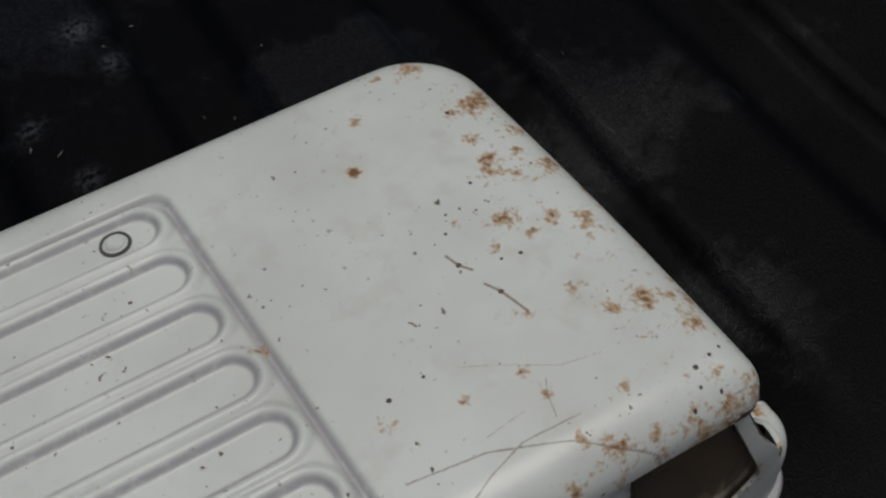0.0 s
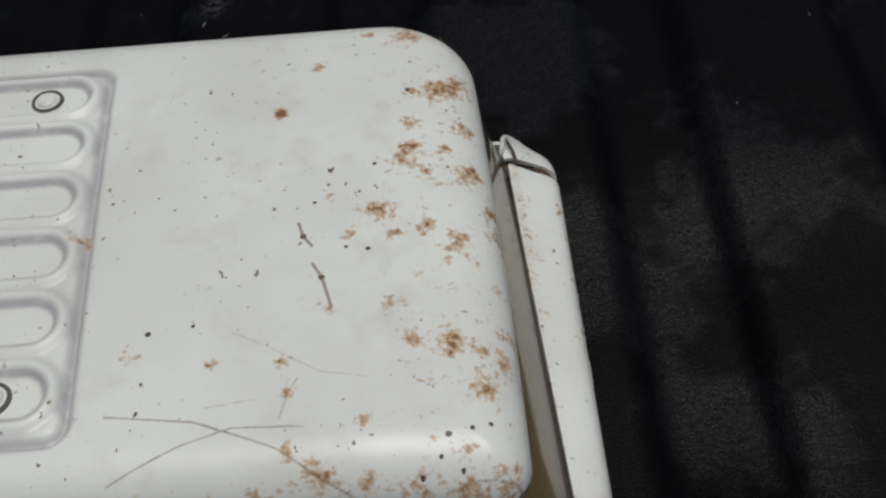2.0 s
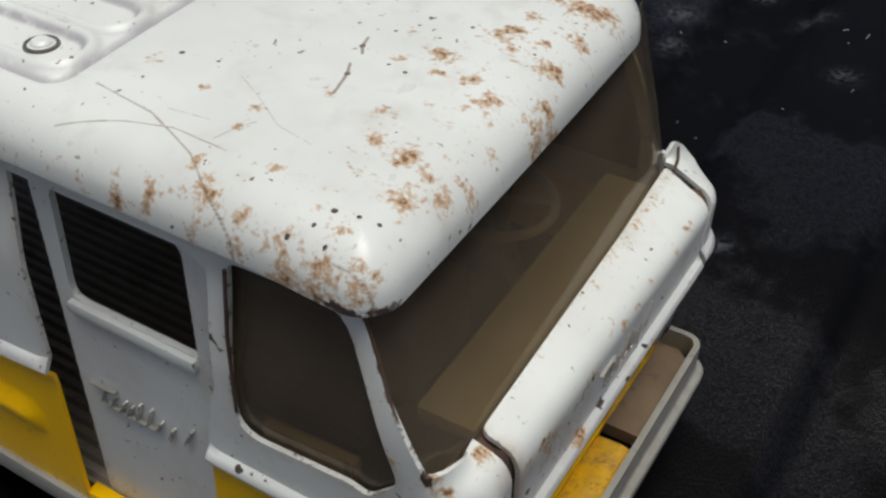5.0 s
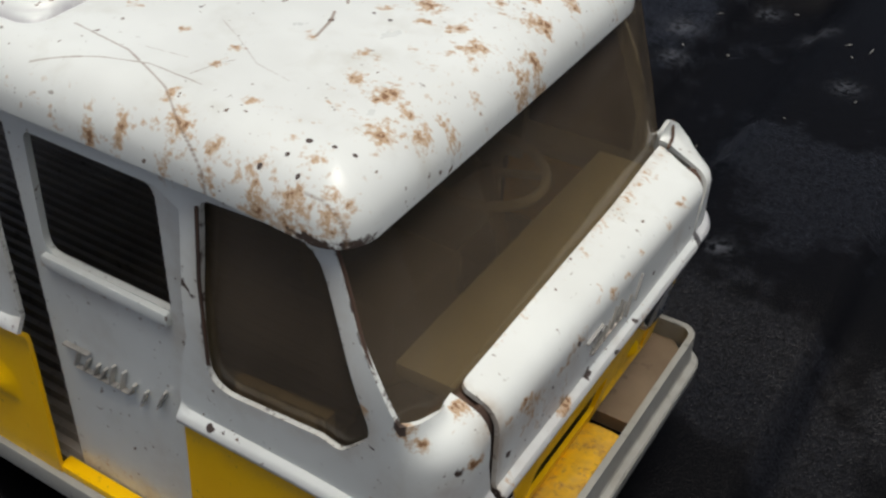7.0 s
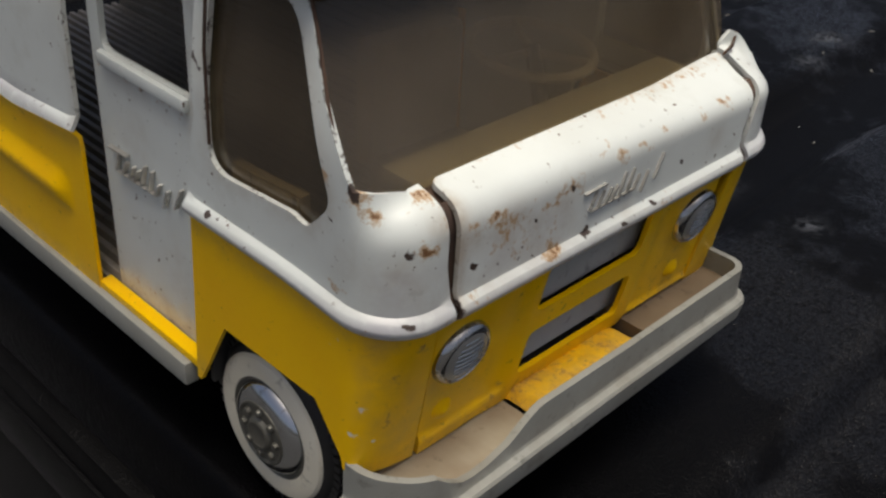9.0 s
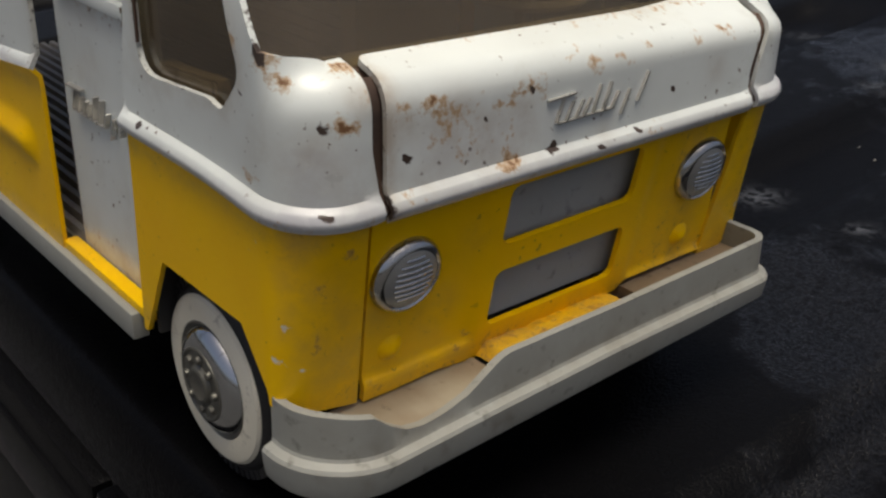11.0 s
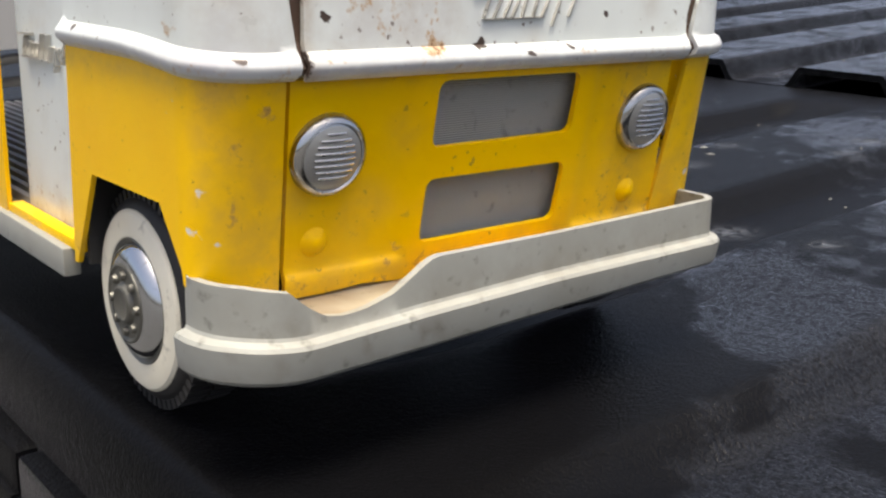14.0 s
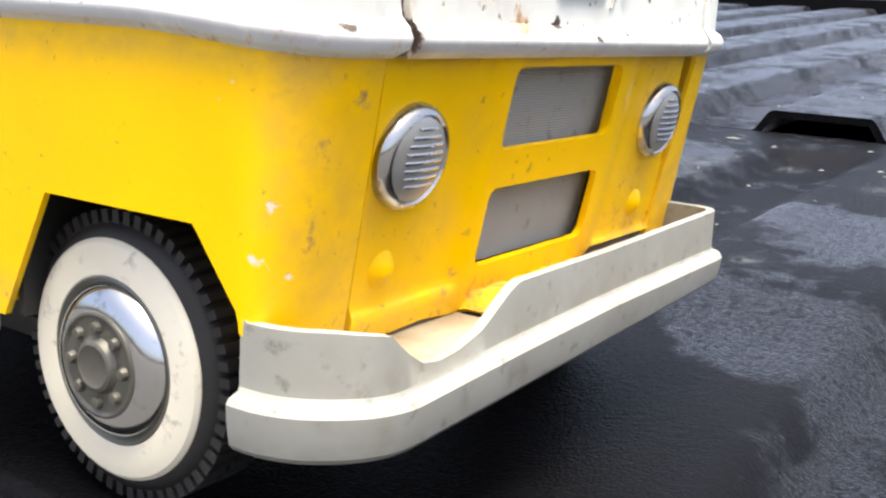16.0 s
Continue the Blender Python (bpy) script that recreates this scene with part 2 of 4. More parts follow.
def sheet(outer, holes, step, place, thick, lines=()):
    """A pressed sheet: an outline with holes, cut out flat, then bent by place(u, v) and given a thickness (inwards: minus)."""
    loops = [split(p, step) for p in (outer, *holes)]
    pts, edges = [], []
    for loop in loops:
        k = len(pts)
        pts += loop
        edges += [(k + i, k + (i + 1) % len(loop)) for i in range(len(loop))]
    q = np.array(outer)
    lo, hi = q.min(0), q.max(0)
    us = np.unique(np.r_[np.arange(lo[0] + step / 2, hi[0], step)])
    vs = np.unique(np.r_[np.arange(lo[1] + step / 2, hi[1], step), [v for v in lines if lo[1] < v < hi[1]]])
    grid = np.stack(np.meshgrid(us, vs), -1).reshape(-1, 2)
    ok = inside(grid, outer)
    for h in holes:
        ok &= ~inside(grid, h)
    border = np.array(pts)
    grid = grid[ok]
    near = np.array([((border - g) ** 2).sum(1).min() for g in grid]) if len(grid) else np.zeros(0)
    grid = grid[near > (0.3 * step) ** 2]
    from_cdt = cdt([Vector(p) for p in pts] + [Vector(p) for p in grid.tolist()], edges)
    verts, faces = from_cdt
    flat = np.array([tuple(v) for v in verts])
    cent = np.array([flat[list(f)].mean(0) for f in faces])
    keep = inside(cent, loops[0])
    for h in loops[1:]:
        keep &= ~inside(cent, h)
    bm = bmesh.new()
    vv = [bm.verts.new(place(*p)) for p in flat]
    for f, k in zip(faces, keep):
        if k:
            bm.faces.new([vv[i] for i in f])
    for v in [v for v in bm.verts if not v.link_faces]:
        bm.verts.remove(v)
    facing = sum(f.calc_area() * f.normal.dot(f.calc_center_median() - Vector((-0.6, YC, 1.2))) for f in bm.faces if not f.normal_update())
    if facing < 0:
        bmesh.ops.reverse_faces(bm, faces=bm.faces[:])
    if thick:
        shell(bm, -abs(thick))
    return bm


def shell(bm, thick):
    """Gives an open sheet a thickness, along its vertices' normals (inwards: minus)."""
    bm.normal_update()
    faces, rim = bm.faces[:], [(e.verts[0], e.verts[1], e.link_faces[0]) for e in bm.edges if e.is_boundary]
    twin = {v: bm.verts.new(v.co + v.normal * thick) for v in bm.verts[:]}
    for f in faces:
        bm.faces.new([twin[v] for v in reversed(f.verts)])
    for a, b, _ in rim:
        bm.faces.new((a, b, twin[b], twin[a]))
    bmesh.ops.recalc_face_normals(bm, faces=bm.faces[:])


def cdt(points, edges):
    from mathutils import geometry
    r = geometry.delaunay_2d_cdt(points, edges, [], 0, 1e-6)
    return r[0], r[2]


def box(bm, lo, hi, bevel=0.0, m=None):
    r = bmesh.ops.create_cube(bm, size=1)
    vs = r["verts"]
    for v in vs:
        v.co = Vector([lo[i] + (hi[i] - lo[i]) * (v.co[i] + 0.5) for i in range(3)])
    if bevel:
        es = list({e for v in vs for e in v.link_edges})
        vs = list({v for f in bmesh.ops.bevel(bm, geom=es, offset=bevel, segments=2, affect="EDGES", profile=0.6)["faces"] for v in f.verts} | {v for v in vs if v.is_valid})
    if m:
        bmesh.ops.transform(bm, matrix=m, verts=vs)
    return bm


def lathe(profile, axis_m, n=48, close=False):
    """Turns (radius, height) pairs about z, then lays the shape down by axis_m."""
    bm = bmesh.new()
    rings = []
    for r, h in profile:
        if r < 1e-6:
            rings.append([bm.verts.new((0, 0, h))])
        else:
            rings.append([bm.verts.new((r * math.cos(2 * math.pi * k / n), r * math.sin(2 * math.pi * k / n), h)) for k in range(n)])
    pairs = list(zip(rings, rings[1:])) + ([(rings[-1], rings[0])] if close else [])
    for a, b in pairs:
        for k in range(n):
            i, j = k, (k + 1) % n
            if len(a) == 1 and len(b) == 1:
                continue
            if len(a) == 1:
                bm.faces.new((a[0], b[j], b[i]))
            elif len(b) == 1:
                bm.faces.new((a[i], a[j], b[0]))
            else:
                bm.faces.new((a[i], a[j], b[j], b[i]))
    bmesh.ops.recalc_face_normals(bm, faces=bm.faces[:])
    bm.transform(axis_m)
    return bm


def tube(points, r, n=8, closed=False):
    """A round bar along a line of points."""
    bm = bmesh.new()
    pts = [Vector(p) for p in points]
    rings = []
    m = len(pts)
    for i, p in enumerate(pts):
        a = pts[i - 1] if (i or closed) else p
        b = pts[(i + 1) % m] if (i < m - 1 or closed) else p
        t = (b - a).normalized()
        u = t.cross(Vector((0, 0, 1)) if abs(t.z) < 0.9 else Vector((1, 0, 0))).normalized()
        w = t.cross(u)
        rings.append([bm.verts.new(p + r * (math.cos(2 * math.pi * k / n) * u + math.sin(2 * math.pi * k / n) * w)) for k in range(n)])
    for i in range(m if closed else m - 1):
        a, b = rings[i], rings[(i + 1) % m]
        for k in range(n):
            bm.faces.new((a[k], a[(k + 1) % n], b[(k + 1) % n], b[k]))
    if not closed:
        bm.faces.new(rings[0])
        bm.faces.new(rings[-1])
    bmesh.ops.recalc_face_normals(bm, faces=bm.faces[:])
    return bm


def gauss(c, spots):
    """Sum of soft spots (x, y, size, strength) over two columns of c."""
    out = np.zeros(len(c))
    for a, b, r, k in spots:
        out += k * np.exp(-((c[:, 0] - a) ** 2 + (c[:, 1] - b) ** 2) / (r * r))
    return out


def blots(c, spots):
    """Sum of soft spots (x, y, z, size, strength) in space."""
    out = np.zeros(len(c))
    for a, b, d, r, k in spots:
        out += k * np.exp(-((c[:, 0] - a) ** 2 + (c[:, 1] - b) ** 2 + (c[:, 2] - d) ** 2) / (r * r))
    return out


def rim_dist(c, pts):
    """Distance from each row of c to the nearest of some points."""
    best = np.full(len(c), 9.0)
    for p in pts:
        best = np.minimum(best, np.hypot(c[:, 0] - p[0], c[:, 1] - p[1]))
    return best


def prism(poly, z0, z1):
    bm = bmesh.new()
    lo, hi = ([bm.verts.new((x, y, z)) for x, y in poly] for z in (z0, z1))
    bm.faces.new(lo[::-1])
    bm.faces.new(hi)
    for i in range(len(lo)):
        j = (i + 1) % len(lo)
        bm.faces.new((lo[i], lo[j], hi[j], hi[i]))
    bmesh.ops.recalc_face_normals(bm, faces=bm.faces[:])
    return bm


def weather(ob, rust=None, chip=None, grime=None, line=None, worn=None, flake=None, stain=None):
    """Stores how rusty and how chipped each vertex is; rust and chip take the place in plan units."""
    me = ob.data
    co = np.empty(len(me.vertices) * 3)
    me.vertices.foreach_get("co", co)
    co = co.reshape(-1, 3) / U + (0, 0, ZG)
    for key, fn in (("rust", rust), ("chip", chip), ("grime", grime), ("line", line), ("worn", worn), ("flake", flake), ("stain", stain)):
        if fn:
            me.attributes.new(key, "FLOAT", "POINT").data.foreach_set("value", fn(co).astype(np.float32))
    return ob


# ---- the bed of the pickup ----
def smooth01(x):
    x = np.clip(x, 0, 1)
    return x * x * (3 - 2 * x)


RIB, SEAM = 1.36, 5.20     # spacing of the ribs, the end of the tailgate
RISE = 0.045


def rib(x, middle, flat, slope):
    d = abs((x - middle + RIB / 2) % RIB - RIB / 2)
    return 1 - smooth01((d - flat) / slope)


def level(y):
    return ZG + RISE * max(0.0, y - 0.2)


def gate_z(x, y):
    """The tailgate's liner: channels run towards the bed and end short of it."""
    fade = smooth01((y + 0.6) / 0.9) * smooth01((SEAM - 0.3 - y) / 0.45)
    z = level(y) + 0.05 * smooth01((y - 1.0) / 0.8) - 0.10 * rib(x, 0.02, 0.18, 0.14) * fade
    z += 0.035 * smooth01((y - 0.9) / 1.0) * noise.noise(Vector((x * 0.9, y * 0.55, 3.0)))
    return z - 0.30 * (1 - math.sqrt(max(0.0, 1 - min(1.0, max(0.0, (-0.84 - y) / 0.09)) ** 2)))


def bed_z(x, y):
    return level(SEAM) + 0.045 + 0.062 * (y - SEAM) + 0.15 * rib(x, -0.2, 0.32, 0.14)


def grid_sheet(xs, ys, fz, thick):
    bm = bmesh.new()
    vs = [[bm.verts.new((x, y, float(fz(x, y)))) for x in xs] for y in ys]
    for a, b in zip(vs, vs[1:]):
        for i in range(len(xs) - 1):
            bm.faces.new((a[i], a[i + 1], b[i + 1], b[i]))
    bm.normal_update()
    shell(bm, thick)
    return bm


gate = part("tailgate_liner", grid_sheet(np.linspace(-9, 9, 301), np.r_[-0.93 + 0.10 * np.linspace(0, 1, 12) ** 2, np.linspace(-0.80, 1, 12), np.linspace(1.1, SEAM, 60)], gate_z, -0.05), LINER, smooth=60)
tagged(gate, "black textured plastic tailgate liner with soft ribs", "tailgate liner", kind="structure")
# places where the liner is worn smooth
WORN = [(0.90, 1.15, 0.30, 0.9), (0.80, 0.95, 0.16, 0.5), (1.32, 0.36, 0.26, 0.9), (1.75, 0.20, 0.36, 0.65), (0.46, 1.35, 0.20, 0.9), (0.47, 2.7, 0.24, 0.8), (0.80, 2.3, 0.26, 0.8), (0.98, 2.7, 0.3, 0.6), (1.25, 0.9, 0.2, 0.6), (1.8, 1.5, 0.5, 0.6), (-0.6, 4.0, 0.5, 0.5)]
# pale scraped flakes
FLAKES = [(-0.435, 3.74, 0.09, 1.0), (-0.34, 3.36, 0.06, 0.9), (-0.03, 1.95, 0.09, 1.0), (0.54, 1.8, 0.05, 0.9), (0.28, 4.15, 0.08, 0.8), (-0.9, 3.1, 0.06, 0.8), (-0.75, 2.6, 0.06, 0.8), (0.62, 3.5, 0.07, 0.7), (-1.3, 4.2, 0.08, 0.7), (-0.1, 4.4, 0.07, 0.8)]
weather(gate, worn=lambda c: 0.06 + gauss(c, WORN) + 0.22 * smooth01((c[:, 1] - 0.4) / 1.0), flake=lambda c: np.clip(gauss(c, FLAKES), 0, 1))
bed = part("bed_liner", grid_sheet(np.linspace(-9, 9, 721), np.linspace(SEAM + 0.05, 22, 40), bed_z, -0.05), LINER, smooth=60)
tagged(bed, "black ribbed plastic pickup bed liner", "bed liner", kind="structure")
weather(bed, worn=lambda c: 0.62 + 0 * c[:, 0])
bm = bmesh.new()
box(bm, (-9, 5.0, -0.6), (9, 22, 0.2))
tagged(part("bed_floor", bm, RUBBER), "dark metal bed floor under the liner", "bed floor", kind="structure")
for x0, x1, nm in ((-9.4, -9.0, "bed_wall_1"), (9.0, 9.4, "bed_wall_2")):
    bm = bmesh.new()
    box(bm, (x0, 6, -8.6), (x1, 22, 1.9), 0.05)
    tagged(part(nm, bm, LINER), "black lined side wall of the pickup bed", "bed wall", kind="structure")
bm = bmesh.new()
box(bm, (-9.4, 22, -8.6), (9.4, 22.4, 1.9), 0.05)
tagged(part("bed_wall_3", bm, LINER), "black lined front wall of the pickup bed", "bed wall", kind="structure")
# the tailgate's outer edge with its grooved cap
bm = bmesh.new()
for x0, x1 in ((-9, -0.27), (-0.255, 9)):
    box(bm, (x0, -1.00, -8.6), (x1, -0.87, -0.02), 0.03)
    box(bm, (x0, -1.02, -0.40), (x1, -0.98, -0.15), 0.015)
tagged(part("tailgate_edge", bm, LINER), "black grooved plastic cap on the tailgate edge", "tailgate edge", kind="structure")
bm = bmesh.new()
bmesh.ops.create_grid(bm, x_segments=8, y_segments=8, size=300)
bm.transform(Matrix.Translation((0, 0, -0.75)))
tagged(part("ground", bm, ASPHALT, world_units=True, smooth=0), "grey asphalt ground below the pickup", "ground", kind="structure")

# ---- the toy van ----
van = new("toy_van")
tagged(van, "yellow and white pressed steel toy van, rusty and worn", "toy van")
YC = -0.004                  # middle of the body
SIDE, FRONT, RAD = -0.85, 0.735, 0.15
ARC = RAD * math.pi / 2
XA = FRONT - RAD             # where the side begins to turn


def plan(s, side=-1):
    """Point and outward normal of the body's outline, s running forwards along the side and round to the front."""
    if s <= XA:
        x, y, nx, ny = s, SIDE, 0.0, -1.0
    elif s <= XA + ARC:
        a = (s - XA) / RAD
        nx, ny = math.sin(a), -math.cos(a)
        x, y = XA + RAD * nx, SIDE + RAD + RAD * ny
    else:
        x, y, nx, ny = FRONT, SIDE + RAD + (s - XA - ARC), 1.0, 0.0
    if side > 0:
        y, ny = 2 * YC - y, -ny
    return x, y, nx, ny


BELT0, BELT1 = 1.122, 1.185
COWL = 1.345                  # where the cowl begins to turn over


def swell(z):
    """How far the skin stands out: the belt's rounded ridge."""
    if BELT0 <= z <= BELT1:
        return 0.025 * math.sin(math.pi * (z - BELT0) / (BELT1 - BELT0)) ** 0.7
    return 0.0


def lean(z):
    return -0.018 - 0.19 * (1.10 - z) if z < BELT0 else 0.0


def cowl(v):
    """Inward offset and height along the cowl's profile, v being the height before it is bent."""
    if v <= COWL:
        return 0.0, v
    w = v - COWL
    r = 0.07
    if w < r * math.pi / 2 * 0.85:
        a = w / r
        return r * (1 - math.cos(a)), COWL + r * math.sin(a)
    a = math.pi / 2 * 0.85
    k = w - r * a
    return r * (1 - math.cos(a)) + k * math.sin(a), COWL + r * math.sin(a) + k * math.cos(a)


def tip(y, z, o):
    """The cowl sits a little askew: its back edge forward and higher on the door side."""
    return -0.05 * y * float(smooth01(o / 0.12)), -0.038 * y * float(smooth01((z - 1.2) / 0.2)) + 0.022 * float(smooth01((y - 0.25) / 0.40) * smooth01((o - 0.04) / 0.09))


def skin(side=-1):
    def place(s, v):
        x, y, nx, ny = plan(s, side)
        w = float(smooth01((s - (0.60 if side < 0 else 0.535)) / (0.14 if side < 0 else 0.16)))
        o, z = cowl(v)
        o, z = o * w, v + (z - v) * w
        d = swell(z if v <= BELT1 else 9) - o
        tx, tz = tip(y, z, o)
        z += 0.027 * (1 - float(smooth01((s - 0.3) / 0.5))) * math.exp(-((z - 1.15) / 0.12) ** 2)
        if s < -0.6:
            z -= 0.05 * min(1.0, (-0.6 - s) / 0.4) * math.exp(-((z - 1.15) / 0.12) ** 2)
        y -= side * 0.035 * float(smooth01((z - 1.5) / 0.37))
        x, y, z = x + nx * (d + lean(v)) + tx * w, y + ny * d, z + tz * w
        if side > 0:
            # the far corner of the cowl runs up to a point
            k = float(smooth01((y - 0.665) / 0.10) * smooth01((0.81 - y) / 0.04) * smooth01((0.73 - x) / 0.15) * smooth01((z - 1.37) / 0.03))
            x, y, z = x - 0.02 * k, y + 0.010 * k, z + 0.034 * k
        return x, y, z
    return place


S_END = XA + ARC + (-0.662 - (SIDE + RAD))   # where the hood's seam cuts the wrap-round panel
CT = COWL + 0.185


CORNER_RUST = [(0.733, -0.721, 1.358, .018, .9), (0.731, -0.735, 1.345, .018, .9), (0.735, -0.697, 1.351, .016, .8), (0.64, -0.827, 1.433, .018, .7), (0.613, -0.844, 1.492, .022, .8), (0.621, -0.838, 1.472, .02, .8), (0.661, -0.811, 1.446, .018, .6), (0.654, -0.701, 1.455, .022, .7), (0.696, -0.729, 1.446, .018, .5), (0.525, -0.85, 1.502, .018, .9), (0.55, -0.85, 1.226, .014, .9), (0.577, -0.85, 1.222, .012, .9), (0.67, -0.68, 1.43, .03, .6), (0.72, -0.67, 1.40, .02, .6)]
PILLAR = split([(0.622, 1.46), (0.612, 1.496), (0.507, 1.67), (0.43, 1.87), (0.507, 1.67), (0.612, 1.496)], 0.01)
CORNER_STAINS = [(0.72, -0.79, 1.30, .05, .45), (0.735, -0.70, 1.22, .06, .45), (0.70, -0.82, 1.24, .05, .35), (0.73, -0.68, 1.40, .04, .5), (0.60, -0.85, 1.30, .06, .25)]
CORNER_CHIPS = [(0.718, -0.769, 1.36, .013, .8), (0.724, -0.755, 1.363, .010, .7), (0.713, -0.777, 1.368, .010, .7), (0.72, -0.763, 1.336, .008, .7), (0.728, -0.743, 1.325, .008, .7), (0.712, -0.779, 1.312, .007, .6), (0.64, -0.827, 1.433, .009, .7), (0.657, -0.818, 1.42, .008, .7), (0.621, -0.838, 1.472, .009, .7), (0.613, -0.844, 1.492, .010, .8), (0.712, -0.814, 1.172, .006, .42), (0.733, -0.781, 1.172, .006, .42), (0.69, -0.829, 1.183, .006, .42), (0.669, -0.834, 1.193, .006, .5), (0.103, -0.862, 1.21, .012, .6), (0.064, -0.867, 1.206, .014, .8), (0.145, -0.861, 1.21, .009, .5), (0.717, 0.73, 1.355, .010, .7), (0.587, 0.698, 1.403, .012, .6), (0.256, -0.874, 1.193, .007, .5)]


def build_side(side):
    flip = -1 if side < 0 else 1
    inw = -0.014
    white = [(-0.042, BELT0), (S_END + 0.017, BELT0), (S_END + 0.017, 1.19), (S_END, 1.28), (S_END, CT), (0.70, CT - 0.012), (0.655, 1.500), (0.612, 1.496), (0.507, 1.67), (0.43, 1.87), (0.425, 1.895), (-0.63, 1.895), (-0.63, 1.835), (-0.06, 1.835), (0.012, 1.80), (0.012, 1.46), (-0.015, 1.37), (-0.040, 1.24)]
    if side > 0:
        white = [(-0.042, BELT0), (S_END + 0.012, BELT0), (S_END + 0.012, 1.19), (S_END, 1.25), (S_END - 0.03, COWL + 0.03), (S_END - 0.074, CT), (0.69, CT - 0.01), (0.66, 1.530), (0.637, 1.532), (0.628, 1.47), (0.60, 1.39), (0.56, 1.375), (0.48, 1.38), (0.38, 1.66), (0.28, 1.87), (0.275, 1.895)] + white[11:]
    vent = rounded([(0.065, 1.325), (0.40, 1.350), (0.455, 1.335), (0.545, 1.430), (0.384, 1.865), (0.075, 1.85)], [0.09, 0.01, 0.02, 0.04, 0.08, 0.03])
    if side > 0:
        vent = rounded([(0.065, 1.325), (0.32, 1.345), (0.37, 1.335), (0.39, 1.41), (0.22, 1.858), (0.075, 1.85)], 0.03)
    up = part("front_side_panel", sheet(white, [vent], 0.022, skin(side), inw * flip, (BELT0 + .012, BELT0 + .025, BELT0 + .037, BELT0 + .05, BELT1 - .012, BELT1)), WHITE, van, "white enamelled cab side with a window opening", smooth=50)
    yel = [(-0.075, 0.575), (-0.055, 0.575), (0.085, 0.838), (0.478, 0.840), (0.580, 0.710), (0.59, 0.675), (S_END + 0.026, 0.612), (S_END, BELT0), (-0.042, BELT0)]
    low = part("front_fender", sheet(yel, [], 0.03, skin(side), inw * flip), YELLOW, van, "yellow enamelled front fender with a wheel cut-out", smooth=50)
    # behind the door
    wr = [(-2.95, BELT0 + 0.03), (-0.63, BELT0 + 0.03), (-0.63, 1.91), (-2.95, 1.91)]
    rear_up = part("rear_side_panel", sheet(wr, [], 0.05, lambda s, v: skin(side)(s, v), inw * flip, (BELT0 + .045, BELT0 + .06, BELT1)), WHITE, van, "white enamelled rear body side")
    arch = [(-2.42, 0.56), (-2.35, 0.8), (-1.95, 0.8), (-1.88, 0.56)]
    yr = [(-2.95, 0.56), *arch, (-0.63, 0.56), (-0.63, BELT0 + 0.03), (-2.95, BELT0 + 0.03)]

    def emboss(s, v):
        x, y, z = skin(side)(s, v)
        e = float(smooth01((0.058 - abs(v - 0.912)) / 0.03) * smooth01((-0.74 - s) / 0.05))
        return x, y + flip * 0.03 * e, z
    rear_low = part("rear_lower_panel", sheet(yr, [], 0.03, emboss, inw * flip), YELLOW, van, "yellow enamelled rear side with a raised bar", smooth=50)
    for ob in (up, rear_up):
        edge = [(x, z) for x, z in split(vent, 0.01)] if ob is up else [(-0.63, z) for z in np.arange(1.2, 1.9, 0.01)]
        weather(ob, lambda c: 0.22 * np.exp(-((c[:, 2] - 1.13) / 0.035) ** 2) + 0.18 * np.exp(-((c[:, 2] - 1.9) / 0.05) ** 2) + blots(c, CORNER_RUST),
                lambda c: 0.35 * np.exp(-(rim_dist(c[:, ::2], edge) / 0.011) ** 2) + 0.24 * np.exp(-((c[:, 2] - BELT0 - 0.045) / 0.03) ** 2) + 0.33 * np.exp(-((c[:, 0] - 0.012 + 0.072 * (c[:, 2] < 1.3)) / 0.010) ** 2) + 0.6 * np.exp(-((c[:, 0] + 0.04) / 0.03) ** 2 - ((c[:, 2] - 1.13) / 0.03) ** 2) + blots(c, CORNER_CHIPS) + 0.42 * np.exp(-(rim_dist(c[:, ::2], PILLAR) / 0.009) ** 2) * (c[:, 1] < -0.7) + gauss(c[:, ::2], [(0.02, 1.62, .010, .6), (0.03, 1.45, .010, .6), (0.55, 1.40, .008, .6), (-0.755, 1.394, .010, .8), (-0.738, 1.326, .012, .9), (-0.818, 1.592, .010, .7), (-0.80, 1.55, .008, .7), (0.036, 1.588, .012, .8)]),
                lambda c: 0.75 * np.exp(-((c[:, 2] - BELT0 - 0.04) / 0.025) ** 2) + 0.4 * np.exp(-((c[:, 0] - 0.70) / 0.04) ** 2) * (c[:, 2] < 1.30),
                stain=lambda c: np.clip(blots(c, CORNER_STAINS) + 0.35 * np.exp(-(rim_dist(c[:, ::2], edge) / 0.03) ** 2), 0, 1))
